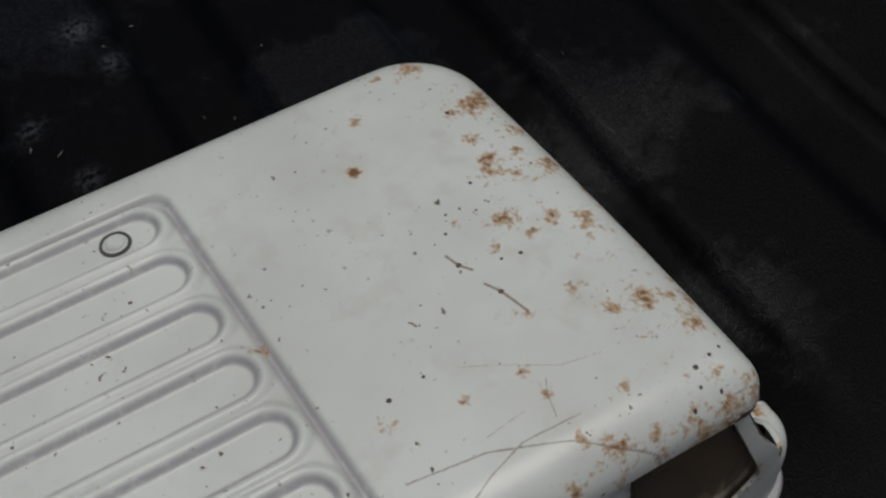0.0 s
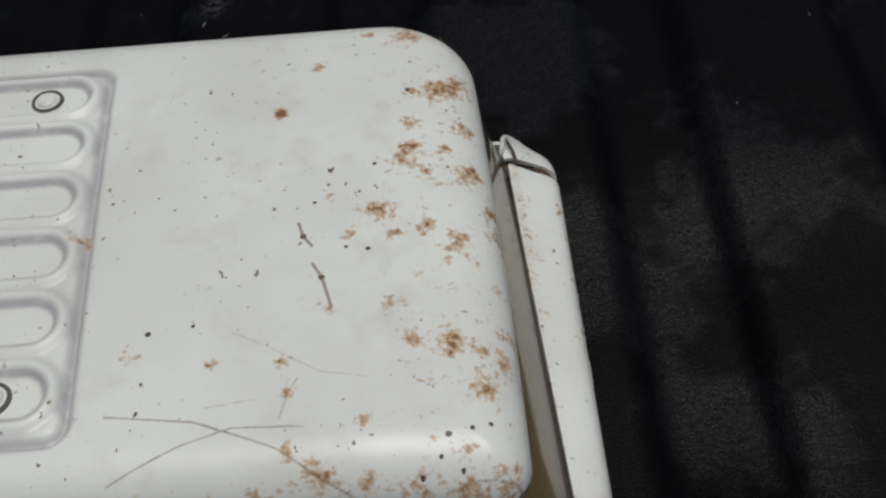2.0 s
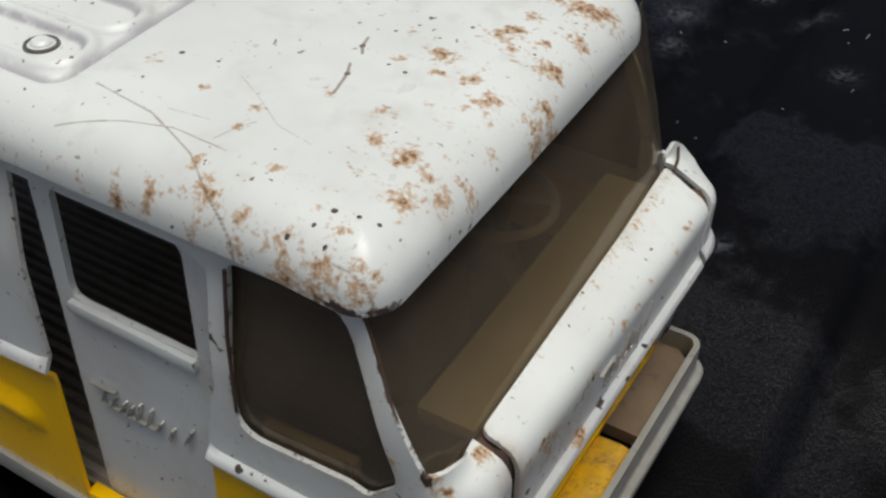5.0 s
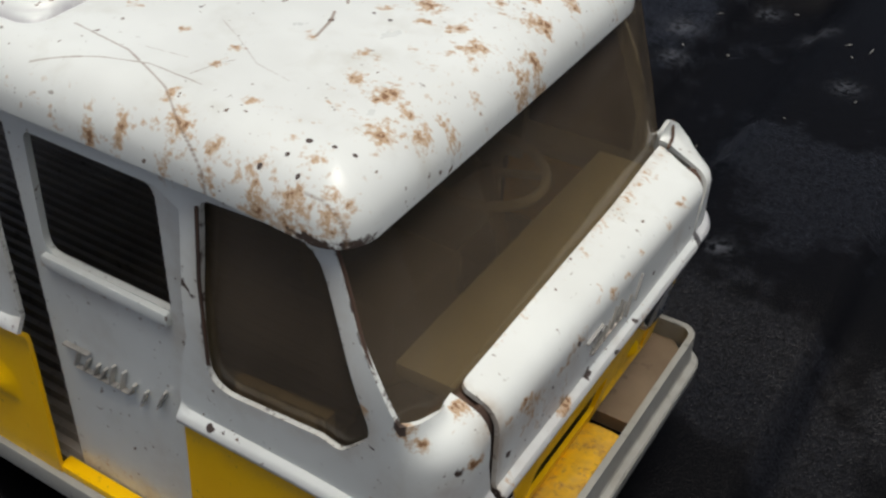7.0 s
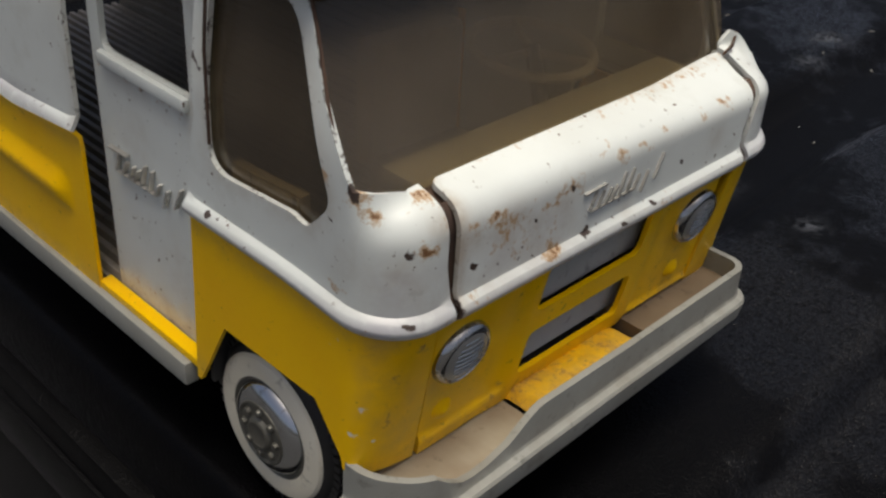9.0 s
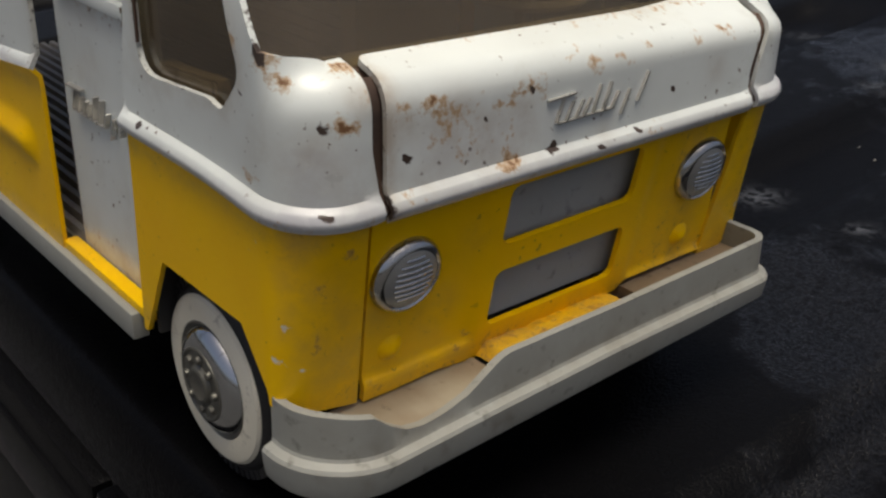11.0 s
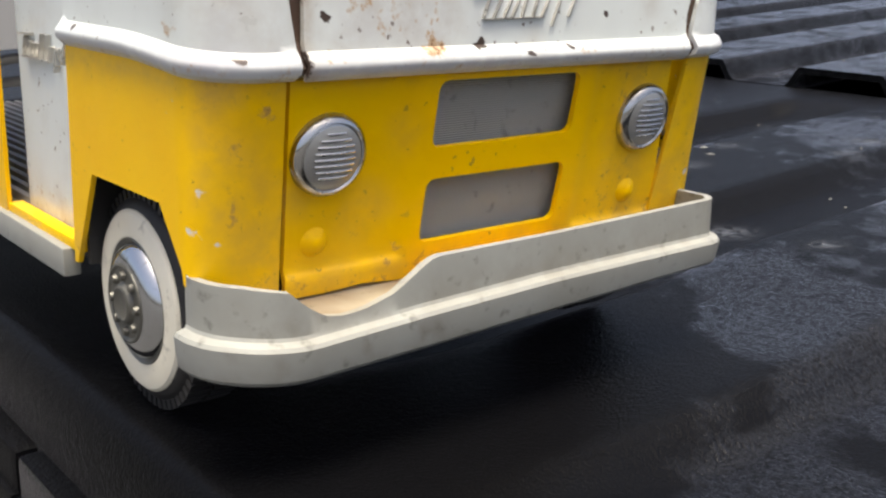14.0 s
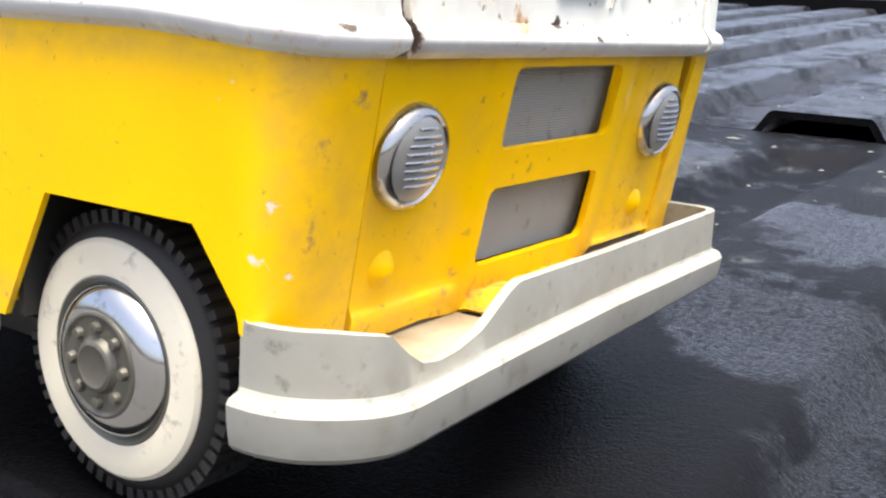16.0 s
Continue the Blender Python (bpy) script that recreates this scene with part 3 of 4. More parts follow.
    for ob in (low, rear_low):
        weather(ob, lambda c: 0.20 * np.exp(-((c[:, 2] - 0.6) / 0.06) ** 2) + 0.07 * np.exp(-(((c[:, 0] - 0.68) / 0.10) ** 2)) + gauss(c[:, 1:], [(-0.716, 1.085, .007, .9), (-0.717, 1.07, .008, .9), (-0.718, 1.05, .008, .9), (-0.712, 1.03, .007, .9), (-0.69, 1.08, .006, .7), (-0.764, 0.852, .009, .8), (-0.706, 0.852, .007, .8), (-0.763, 0.982, .007, .7), (-0.764, 0.835, .006, .8)]),
                lambda c: 0.5 * gauss(c[:, ::2], [(0.610, 0.801, .011, 1.1), (0.620, 0.792, .009, 1.1), (0.630, 0.780, .008, 1.1), (0.639, 0.767, .009, 1.1), (0.641, 0.725, .008, 1.0), (0.639, 0.897, .010, 1.2), (0.632, 0.885, .008, 1.1), (0.529, 1.021, .008, 1.1), (0.537, 1.034, .007, 1.1), (0.545, 1.047, .007, 1.1), (0.553, 1.06, .006, 1.0), (0.665, 1.089, .010, 1.2), (0.65, 1.09, .008, 1.0), (0.566, 1.079, .007, 1.0)]),
                stain=lambda c: np.clip(0.35 * np.exp(-((c[:, 2] - BELT0) / 0.03) ** 2) + 0.30 * np.exp(-((c[:, 0] - 0.66) / 0.05) ** 2) + 0.3 * np.exp(-((c[:, 2] - 0.62) / 0.04) ** 2), 0, 1))
    bm = bmesh.new()
    y0 = SIDE if side < 0 else 2 * YC - SIDE
    ys = (y0 - flip * 0.03, y0 + flip * 0.020)
    box(bm, (-1.75, min(ys), 0.522), (-0.112, max(ys), 0.603), 0.008)
    part("running_board", bm, GREY, van, "pale grey plastic sill strip")
    bm = bmesh.new()
    ysi = sorted((y0 - flip * 0.004, y0 - flip * 0.05))
    box(bm, (-0.64, ysi[0], 0.60), (-0.05, ysi[1], 0.63), 0.004)
    part("door_sill", bm, YELLOW, van)
    # the sliding door, set in
    yd = y0 - flip * 0.055

    def dplace(s, v):
        return s, yd, v
    door_out = [(-0.585, 0.615), (-0.045, 0.615), (-0.045, 1.15), (0.035, 1.15), (0.035, 1.88), (-0.585, 1.88)]
    hole = rounded([(-0.53, 1.448), (-0.088, 1.452), (-0.085, 1.82), (-0.515, 1.82)], [0.05, 0.015, 0.05, 0.04])
    if side > 0:
        part("door", sheet(door_out, [hole], 0.06, dplace, 0.02), WHITE, van, "white sliding door")
    else:
        dr = part("door", sheet(door_out, [hole], 0.04, dplace, 0.02), WHITE, van, "white sliding door standing ajar")
        weather(dr, chip=lambda c: 0.30 * np.exp(-(rim_dist(c[:, ::2], split(hole, 0.01)) / 0.012) ** 2) + gauss(c[:, ::2], [(-0.075, 0.66, .016, .9), (-0.10, 0.70, .010, .6), (-0.36, 0.84, .006, .6), (-0.19, 0.95, .006, .6)]) + 0.25 * np.exp(-((c[:, 0] + 0.585) / 0.012) ** 2),
                stain=lambda c: np.clip(0.55 * np.exp(-((c[:, 2] - 0.62) / 0.10) ** 2) + 0.3 * np.exp(-((c[:, 2] - 1.40) / 0.05) ** 2) + 0.35 * np.exp(-((c[:, 0] + 0.06) / 0.04) ** 2) + gauss(c[:, ::2], [(-0.2, 0.85, .10, .3), (-0.4, 1.2, .08, .25)]), 0, 1),
                rust=lambda c: 0.15 * np.exp(-((c[:, 2] - 0.65) / 0.08) ** 2) + 0.3 * np.exp(-((c[:, 2] - 1.41) / 0.03) ** 2))
        bm = bmesh.new()
        box(bm, (-0.535, yd - 0.019, 1.408), (-0.092, yd + 0.008, 1.449), 0.010)
        part("window_ledge", bm, WHITE, dr)
        emblem(dr, lambda u, v: (-0.53 + 0.40 * u, yd - 0.012, 1.078 + 0.075 * v), (0, -1, 0))
    return up


def emblem(parent, at, normal):
    """A raised maker's mark, drawn as plain slanted strokes."""
    n = Vector(normal)

    def stroke(u0, v0, u1, v1, w):
        bm = bmesh.new()
        a, b = Vector(at(u0, v0)), Vector(at(u1, v1))
        t = (b - a).normalized()
        k = t.cross(n)
        vs = []
        for lift, ww in ((-0.010, w), (0.0060, w * 0.65)):
            for p, e in ((a, -1), (b, 1)):
                for sgn in (-1, 1):
                    vs.append(bm.verts.new(p + t * e * w * 0.5 + k * sgn * ww + n * lift))
        for f in ((0, 1, 3, 2), (4, 6, 7, 5), (0, 2, 6, 4), (1, 5, 7, 3), (0, 4, 5, 1), (2, 3, 7, 6)):
            bm.faces.new([vs[i] for i in f])
        bmesh.ops.recalc_face_normals(bm, faces=bm.faces[:])
        part("mark_stroke", bm, EMBLEM, parent, smooth=0)
    stroke(0.0, 0.88, 0.24, 0.94, 0.0036)
    for u, h in ((0.11, 0.80), (0.20, 0.66), (0.29, 0.62), (0.36, 0.62), (0.45, 1.0), (0.55, 1.0), (0.63, 0.60)):
        stroke(u - 0.03, 0.05, u + 0.03, h, 0.0034)
    stroke(0.70, -0.25, 0.77, 0.58, 0.0034)
    stroke(0.86, 0.08, 0.95, 1.05, 0.0034)
    stroke(0.10, 0.02, 0.62, 0.06, 0.0024)


EMBLEM = plastic("worn_emblem", (0.62, 0.61, 0.57), (0.36, 0.34, 0.30), 0.3)
EMBLEM.node_tree.nodes["Principled BSDF"].inputs["Metallic"].default_value = 0.6
build_side(-1)
build_side(1)


# the hood, the middle of the front
def hood_place(y, v):
    o, z = cowl(v)
    tx, tz = tip(y, z, o)
    return FRONT + 0.004 + swell(z if v <= BELT1 else 9) - o + tx, y, z + tz


HY0, HY1 = -0.629, 0.610
hood = part("hood", sheet(rounded([(HY0, BELT0), (HY1, BELT0), (HY1, 1.25), (HY1 + 0.03, COWL + 0.03), (HY1 + 0.068, CT), (HY0, CT)], [0, 0, 0, 0, 0.02, 0.03]), [], 0.02, hood_place, -0.014, (BELT0 + .012, BELT0 + .025, BELT0 + .037, BELT0 + .05, BELT1 - .012, BELT1)), WHITE, van, "white hood panel with rust along its edge", smooth=50)


HOOD_SPOTS = [(-0.189, 1.336, .022, .9), (-0.283, 1.324, .018, .8), (-0.331, 1.325, .018, .8), (-0.389, 1.33, .016, .8), (-0.433, 1.33, .016, .8), (0.015, 1.357, .016, .8), (0.071, 1.368, .016, .7), (0.173, 1.385, .012, .6), (-0.269, 1.182, .016, .9), (-0.483, 1.17, .018, .6), (-0.583, 1.361, .022, .9), (-0.492, 1.363, .018, .9), (-0.411, 1.354, .014, .6), (-0.371, 1.364, .014, .6), (-0.222, 1.346, .020, .7), (-0.021, 1.370, .020, .9), (0.37, 1.366, .014, .95), (0.482, 1.37, .014, .95), (0.117, 1.345, .016, .9), (-0.128, 1.376, .016, .8), (-0.066, 1.396, .014, .9), (-0.10, 1.39, .012, .8), (-0.475, 1.295, .05, .36), (-0.30, 1.24, .05, .34), (-0.568, 1.176, .022, .6), (-0.299, 1.17, .020, .8), (-0.52, 1.355, .025, .6), (-0.26, 1.34, .02, .7), (0.52, 1.36, .012, .8), (-0.40, 1.25, .05, .30), (0.2, 1.16, .02, .5)]
HOOD_CHIPS = [(-0.576, 1.363, .006, .8), (-0.57, 1.256, .010, .8), (-0.139, 1.188, .008, .9), (-0.576, 1.251, .010, .75), (-0.57, 1.262, .008, .7), (0.395, 1.305, .006, .8), (0.28, 1.251, .006, .7), (-0.158, 1.181, .008, .8), (0.139, 1.173, .007, .7), (0.172, 1.174, .009, .7), (-0.22, 1.338, .006, .8), (0.37, 1.372, .005, .8), (0.482, 1.375, .005, .8), (0.10, 1.34, .005, .8), (-0.49, 1.38, .005, .8), (0.0, 1.16, .005, .7), (-0.45, 1.26, .005, .8), (-0.36, 1.30, .005, .8)]
weather(hood, lambda c: 0.9 * gauss(c[:, 1:], HOOD_SPOTS) + 0.34 * np.exp(-((c[:, 0] - 0.6) / 0.03) ** 2) + 0.12 * np.exp(-((c[:, 2] - 1.13) / 0.05) ** 2),
        lambda c: 0.24 * np.exp(-((c[:, 2] - BELT0 - 0.03) / 0.025) ** 2) + 0.30 * np.exp(-((c[:, 1] - HY0) / 0.010) ** 2) + 0.30 * np.exp(-((c[:, 1] - HY1 - 0.06 * smooth01((c[:, 2] - 1.25) / 0.18)) / 0.010) ** 2) + 0.9 * gauss(c[:, 1:], HOOD_CHIPS),
        lambda c: 0.6 * np.exp(-((c[:, 2] - BELT0 - 0.025) / 0.022) ** 2) + 0.3 * gauss(c[:, 1:], [(-0.48, 1.25, .10, 1), (-0.30, 1.24, .10, 1), (-0.12, 1.22, .07, .7)]),
        stain=lambda c: np.clip(gauss(c[:, 1:], [(-0.46, 1.31, .06, .55), (-0.36, 1.25, .08, .5), (-0.24, 1.21, .05, .45), (-0.52, 1.20, .05, .4), (-0.24, 1.30, .04, .45), (0.02, 1.20, .05, .3), (0.45, 1.28, .05, .3), (-0.57, 1.33, .04, .5)]) + 0.7 * np.exp(-((c[:, 1] - HY0) / 0.025) ** 2) + 0.5 * np.exp(-((c[:, 0] - 0.575) / 0.02) ** 2) + 0.35 * np.exp(-((c[:, 2] - BELT0 - 0.01) / 0.02) ** 2), 0, 1))
emblem(hood, lambda u, v: (FRONT + 0.006, -0.17 + 0.362 * u, 1.242 + 0.07 * v), (1, 0, 0))


# the yellow front with its two openings
def front_place(y, z):
    e = 0.012 * float(smooth01((abs(y + 0.005) - 0.29) / 0.02)) * float(smooth01((z - 0.655) / 0.02))
    return FRONT + 0.002 + lean(z) - e, y, z


g_up = rounded([(-0.245, 0.938), (0.224, 0.941), (0.224, 1.103), (-0.245, 1.103)], 0.03)
g_lo = rounded([(-0.245, 0.693), (0.222, 0.694), (0.225, 0.859), (-0.245, 0.859)], 0.03)
FY0, FY1 = -0.647, 0.623
fout = [(FY0 + 0.028, 0.608), (-0.52, 0.606), (-0.40, 0.612), (-0.30, 0.602), (0.26, 0.63), (0.29, 0.655), (FY1 + 0.026, 0.655), (FY1 - 0.03, BELT0), (FY0, BELT0)]
front = part("front_panel", sheet(fout, [g_up, g_lo], 0.025, front_place, -0.016, (0.655, 0.665, 0.675)), YELLOW, van, "yellow front panel with two grille openings", smooth=40)
weather(front, lambda c: 0.22 * np.exp(-((c[:, 2] - 0.63) / 0.05) ** 2) + 0.2 * np.exp(-(((c[:, 1] - 0.45) / 0.08) ** 2)) + 0.75 * gauss(c[:, 1:], [(-0.436, 0.732, .008, 1), (-0.310, 0.692, .008, 1), (-0.44, 0.75, .006, 1), (0.601, 0.84, .007, 1), (0.614, 0.67, .008, 1), (0.607, 0.76, .006, 1), (0.45, 0.70, .007, .8), (-0.31, 0.85, .006, .8), (-0.40, 1.02, .006, .7), (-0.34, 0.66, .009, .8)]),
        stain=lambda c: np.clip(0.30 * np.exp(-((c[:, 2] - 0.64) / 0.05) ** 2) + 0.30 * np.exp(-((c[:, 1] - 0.5) / 0.12) ** 2) + 0.30 * np.exp(-((c[:, 2] - BELT0) / 0.025) ** 2) + gauss(c[:, 1:], [(-0.42, 0.80, .07, .35), (-0.33, 0.98, .05, .25), (-0.60, 0.85, .05, .3)]), 0, 1))
for z0, z1 in ((0.92, 1.10), (0.685, 0.86)):
    bm = bmesh.new()
    n = 30
    pr = []
    for k in range(n * 2 + 1):
        z = z0 + (z1 - z0) * k / (2 * n)
        pr.append((FRONT + lean((z0 + z1) / 2) - 0.046 + (0.004 if k % 2 else 0), z))
    rows = [[bm.verts.new((x + lean(z) - lean((z0 + z1) / 2), y, z)) for x, z in pr] for y in (-0.27, 0.27)]
    for i in range(len(pr) - 1):
        bm.faces.new((rows[0][i], rows[1][i], rows[1][i + 1], rows[0][i + 1]))
    shell(bm, -0.02)
    part("grille", bm, GRILLE, van, "grey finely ribbed grille insert", smooth=0)

for y, zl in ((-0.536, 0.950), (0.513, 0.960)):
    x = FRONT + lean(zl) - 0.008
    m = Matrix.Translation((x, y, zl)) @ Matrix.Rotation(radians(90 + 10.7), 4, "Y")
    lamp = part("headlight", lathe([(0.0, 0.036), (0.03, 0.035), (0.055, 0.031), (0.072, 0.025), (0.078, 0.022), (0.082, 0.026), (0.090, 0.022), (0.097, 0.010), (0.099, -0.010)], m), CHROME, van, "domed chrome headlight", smooth=40)
    part("lens", lathe([(0.0, 0.0372), (0.03, 0.0362), (0.055, 0.0322), (0.072, 0.0262), (0.0755, 0.0240)], m), LENS_GREY, lamp, "dull grey ribbed lens", smooth=60)
    for k in range(-4, 4):
        zz = k * 0.0145
        w = 0.8 * math.sqrt(max(0.066 ** 2 - zz ** 2, 0))
        pts = []
        for i in range(9):
            yy = -w + 2 * w * i / 8
            r2 = (yy * yy + zz * zz) / 0.078 ** 2
            pts.append(m @ Vector((zz, yy, 0.0365 - 0.0125 * r2)))
        part("rib", tube(pts, 0.0038, 6), CHROME, lamp)
    part("boss", lathe([(0.0, 0.019), (0.009, 0.018), (0.018, 0.0145), (0.026, 0.009), (0.033, 0.0035), (0.040, -0.004)], Matrix.Translation((FRONT + lean(0.74) - 0.0095, y + (-0.012 if y < 0 else 0), 0.74)) @ Matrix.Rotation(radians(100.7), 4, "Y"), 32), YELLOW, van, "small round pressed boss", smooth=80)

# the roof
RX0, RX1, RYM, RYH = -3.0, 0.482, -0.0375, 0.8125


def corner(y):
    return 0.25 if y > RYM else 0.10


def bow(y):
    return 0.012 * ((y - RYM) / RYH) ** 2 + 0.027 * (y - RYM) / RYH


def roof_edge(x, y):
    """Distance inwards from the roof's rounded, slightly bowed outline."""
    xx = x + bow(y)
    cx, hx = (RX0 + RX1) / 2, (RX1 - RX0) / 2
    RR = corner(y)
    qx, qy = abs(xx - cx) - (hx - RR), abs(y - RYM) - (RYH - RR)
    return RR - math.hypot(max(qx, 0), max(qy, 0)) - min(max(qx, qy), 0)


SLOTS = [0.466 - 0.205 * k for k in range(6)]
SKEW = 0.065


def slot_dist(x, y):
    return min(math.hypot(max(x + SKEW * y + 0.697, 0.0), y - k) for k in SLOTS) / 1.145


def field_dist(x, y):
    """Distance inwards from the field's edge, its front corners rounded."""
    qx, qy, r = 0.570 + x + SKEW * y + 0.06, abs(y + 0.058) - 0.640 + 0.06, 0.06
    return r - math.hypot(max(qx, 0.0), max(qy, 0.0)) - min(max(qx, qy), 0.0)


def emboss_roof(x, y):
    """The pressed field: a groove round it and a row of long pads in it, each with a rounded rim."""
    d = field_dist(x, y)
    if d < -0.02 or x < -2.6:
        return 0.0
    z = -0.022 * math.exp(-((d - 0.010) / 0.013) ** 2) - 0.004 * float(smooth01(d / 0.03))
    q = slot_dist(x, y)
    return z + 0.014 * math.exp(-((q - 0.073) / 0.014) ** 2) - 0.011 * float(smooth01((0.062 - q) / 0.018))


# greys the field's groove and both sides of each pad's rim
def roof_groove_grey(c):
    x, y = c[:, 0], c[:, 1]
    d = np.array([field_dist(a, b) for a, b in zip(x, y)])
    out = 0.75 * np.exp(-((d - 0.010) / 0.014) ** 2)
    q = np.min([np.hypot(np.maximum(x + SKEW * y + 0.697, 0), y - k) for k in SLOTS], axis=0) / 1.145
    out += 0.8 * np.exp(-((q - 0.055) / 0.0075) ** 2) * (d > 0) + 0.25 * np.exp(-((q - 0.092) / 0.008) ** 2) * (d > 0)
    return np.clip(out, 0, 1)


def roof_z(x, y):
    d = roof_edge(x, y)
    R = 0.14
    z = 2.043 + 0.012 * (1 - ((y - RYM) / RYH) ** 2) - 0.02 * float(smooth01((x - 0.1) / 0.4))
    if d < R:
        z -= 0.128 * (1 - math.sqrt(max(0.0, 1 - (1 - max(d, 0) / R) ** 2)))
    return z + emboss_roof(x, y)


def build_roof():
    hx, cx = (RX1 - RX0) / 2, (RX0 + RX1) / 2
    bm = bmesh.new()
    # rings that follow the outline near the rim, a grid in the middle
    nx, ny = 340, 400
    us = np.r_[np.linspace(-1, 0.25, 40)[:-1], np.linspace(0.25, 1, nx)]
    vs = np.linspace(-1, 1, ny)

    def squeeze(u, v):
        """A square's point laid into the rounded outline."""
        x, y = cx + hx * u, RYM + RYH * v
        RR = corner(y)
        ex, ey = hx - abs(x - cx), RYH - abs(y - RYM)
        if ex < RR and ey < RR:
            a, b = RR - ex, RR - ey
            m = max(a, b)
            k = m / math.hypot(a, b)
            a, b = a * k, b * k
            x = cx + math.copysign(hx - RR + a, x - cx)
            y = RYM + math.copysign(RYH - RR + b, y - RYM)
        return x - bow(y), y
    grid = []
    for u in us:
        row = []
        for v in vs:
            x, y = squeeze(float(u), float(v))
            row.append(bm.verts.new((x, y, roof_z(x, y))))
        grid.append(row)
    for a, b in zip(grid, grid[1:]):
        for j in range(ny - 1):
            bm.faces.new((a[j], b[j], b[j + 1], a[j + 1]))
    # the turned-down rim
    edge = [e for e in bm.edges if e.is_boundary]
    r = bmesh.ops.extrude_edge_only(bm, edges=edge)
    low = [v for v in r["geom"] if isinstance(v, bmesh.types.BMVert)]
    for v in low:
        v.co.z -= 0.014
    bm.normal_update()
    shell(bm, -0.012)
    return bm


roof = part("roof", build_roof(), WHITE, van, "white enamelled roof with pressed pads and rust stains", smooth=60)
ROOF_A = [(.30, .735, .026), (.36, .715, .030), (.24, .745, .020), (.41, .66, .022), (.20, .60, .016), (.280, .380, 0.034), (.356, .381, 0.040), (.409, .427, 0.032), (.253, .255, 0.021), (.238, .107, 0.040), (.268, .164, 0.023), (.412, .076, 0.034), (.294, .062, 0.019), (.171, -.076, 0.040), (.099, -.145, 0.019), (.291, -.131, 0.021), (.206, -.155, 0.017), (.369, -.197, 0.036), (.195, -.371, 0.021), (.046, -.374, 0.021), (.339, -.493, 0.032), (.243, -.484, 0.023), (.464, -.445, 0.023), (-.038, -.604, 0.021), (-.053, -.524, 0.015)]
ROOF_B = [(-.223, -.516, 0.015), (.025, -.796, 0.036), (-.040, -.752, 0.021), (.001, .513, 0.025), (.148, .651, 0.021), (.258, .641, 0.040), (-.098, .318, 0.019), (.471, -.048, 0.036), (.485, -.139, 0.036), (.353, -.845, 0.032), (.436, -.809, 0.036), (.132, -.827, 0.023), (.258, -.836, 0.023), (.350, -.765, 0.023), (.136, -.691, 0.019), (-.110, -.833, 0.019), (-.203, -.847, 0.017), (.049, -.010, 0.017), (-.592, -.100, 0.021), (.344, .143, 0.023)]
ROOF_STAIN = [(.436, -.536, 0.045), (.459, -.320, 0.023), (-.407, -.463, 0.036), (.407, -.616, 0.032), (-.098, .313, 0.032), (.417, .223, 0.032)]
ROOF_DARK = [(.298, -.778, 0.008), (.255, -.815, 0.008), (.343, -.805, 0.008), (.144, -.201, 0.010), (.090, -.191, 0.008), (.031, -.283, 0.013), (-.019, -.147, 0.012), (-.272, -.403, 0.008), (-.378, -.417, 0.011), (.317, -.732, 0.011), (.369, -.719, 0.008), (.163, .095, 0.008), (.258, .391, 0.011), (.007, -.033, 0.008), (.411, -.707, 0.008)]


def roof_rust(c):
    out = gauss(c, [(x, y, r * 1.15, 0.45 if y < -0.74 and x > 0.2 else 0.66) for x, y, r in ROOF_A + ROOF_B]) + gauss(c, [(x, y, r, 0.50) for x, y, r in ROOF_STAIN])
    out += 0.16 * np.exp(-((c[:, 0] - 0.33) / 0.14) ** 2)
    out += 0.16 * np.exp(-((c[:, 1] + 0.85) / 0.05) ** 2) * (c[:, 0] > -0.6)
    return out


def roof_chip(c):
    out = gauss(c, [(x, y, r * 0.7, 1.0) for x, y, r in ROOF_DARK])
    rim = smooth01((1.918 - c[:, 2]) / 0.02) * (c[:, 2] > 1.8)
    out += rim * (0.18 + 0.30 * smooth01((c[:, 0] - 0.25) / 0.15) * smooth01((-0.68 - c[:, 1]) / 0.12))
    return out


def roof_line(c):
    return np.max([k * near_line(c, pts, r) for k, r, pts in ROOF_LINES], axis=0)


ROOF_LINES = [(0.62, 0.0032, [(-.449, -.636), (-.246, -.665), (-.062, -.741), (.036, -.807), (.133, -.850)]),
              (0.55, 0.003, [(-.428, -.795), (-.274, -.723), (-.160, -.686), (-.001, -.694)]),
              (0.42, 0.0028, [(-.186, -.424), (-.087, -.479), (.034, -.556), (.141, -.577)]),
              (0.9, 0.004, [(-.032, -.102), (-.019, -.147), (.004, -.181)]),
              (0.9, 0.004, [(.007, -.238), (.031, -.283), (.056, -.374)]),
              (0.5, 0.003, [(-.055, -.672), (-.038, -.604), (-.018, -.569)]),
              (0.42, 0.0028, [(-.227, -.631), (-.111, -.617)]),
              (0.6, 0.0042, [(-.055, .752), (.044, .758)]),
              (0.5, 0.0042, [(.373, -.821), (.478, -.819)])]


def near_line(c, pts, r):
    best = np.full(len(c), 9.0)
    for a, b in zip(pts, pts[1:]):
        a, b = np.array(a), np.array(b)
        t = np.clip(((c[:, :2] - a) @ (b - a)) / ((b - a) @ (b - a)), 0, 1)
        best = np.minimum(best, np.linalg.norm(c[:, :2] - a - t[:, None] * (b - a), axis=1))
    return np.exp(-(best / r) ** 2)


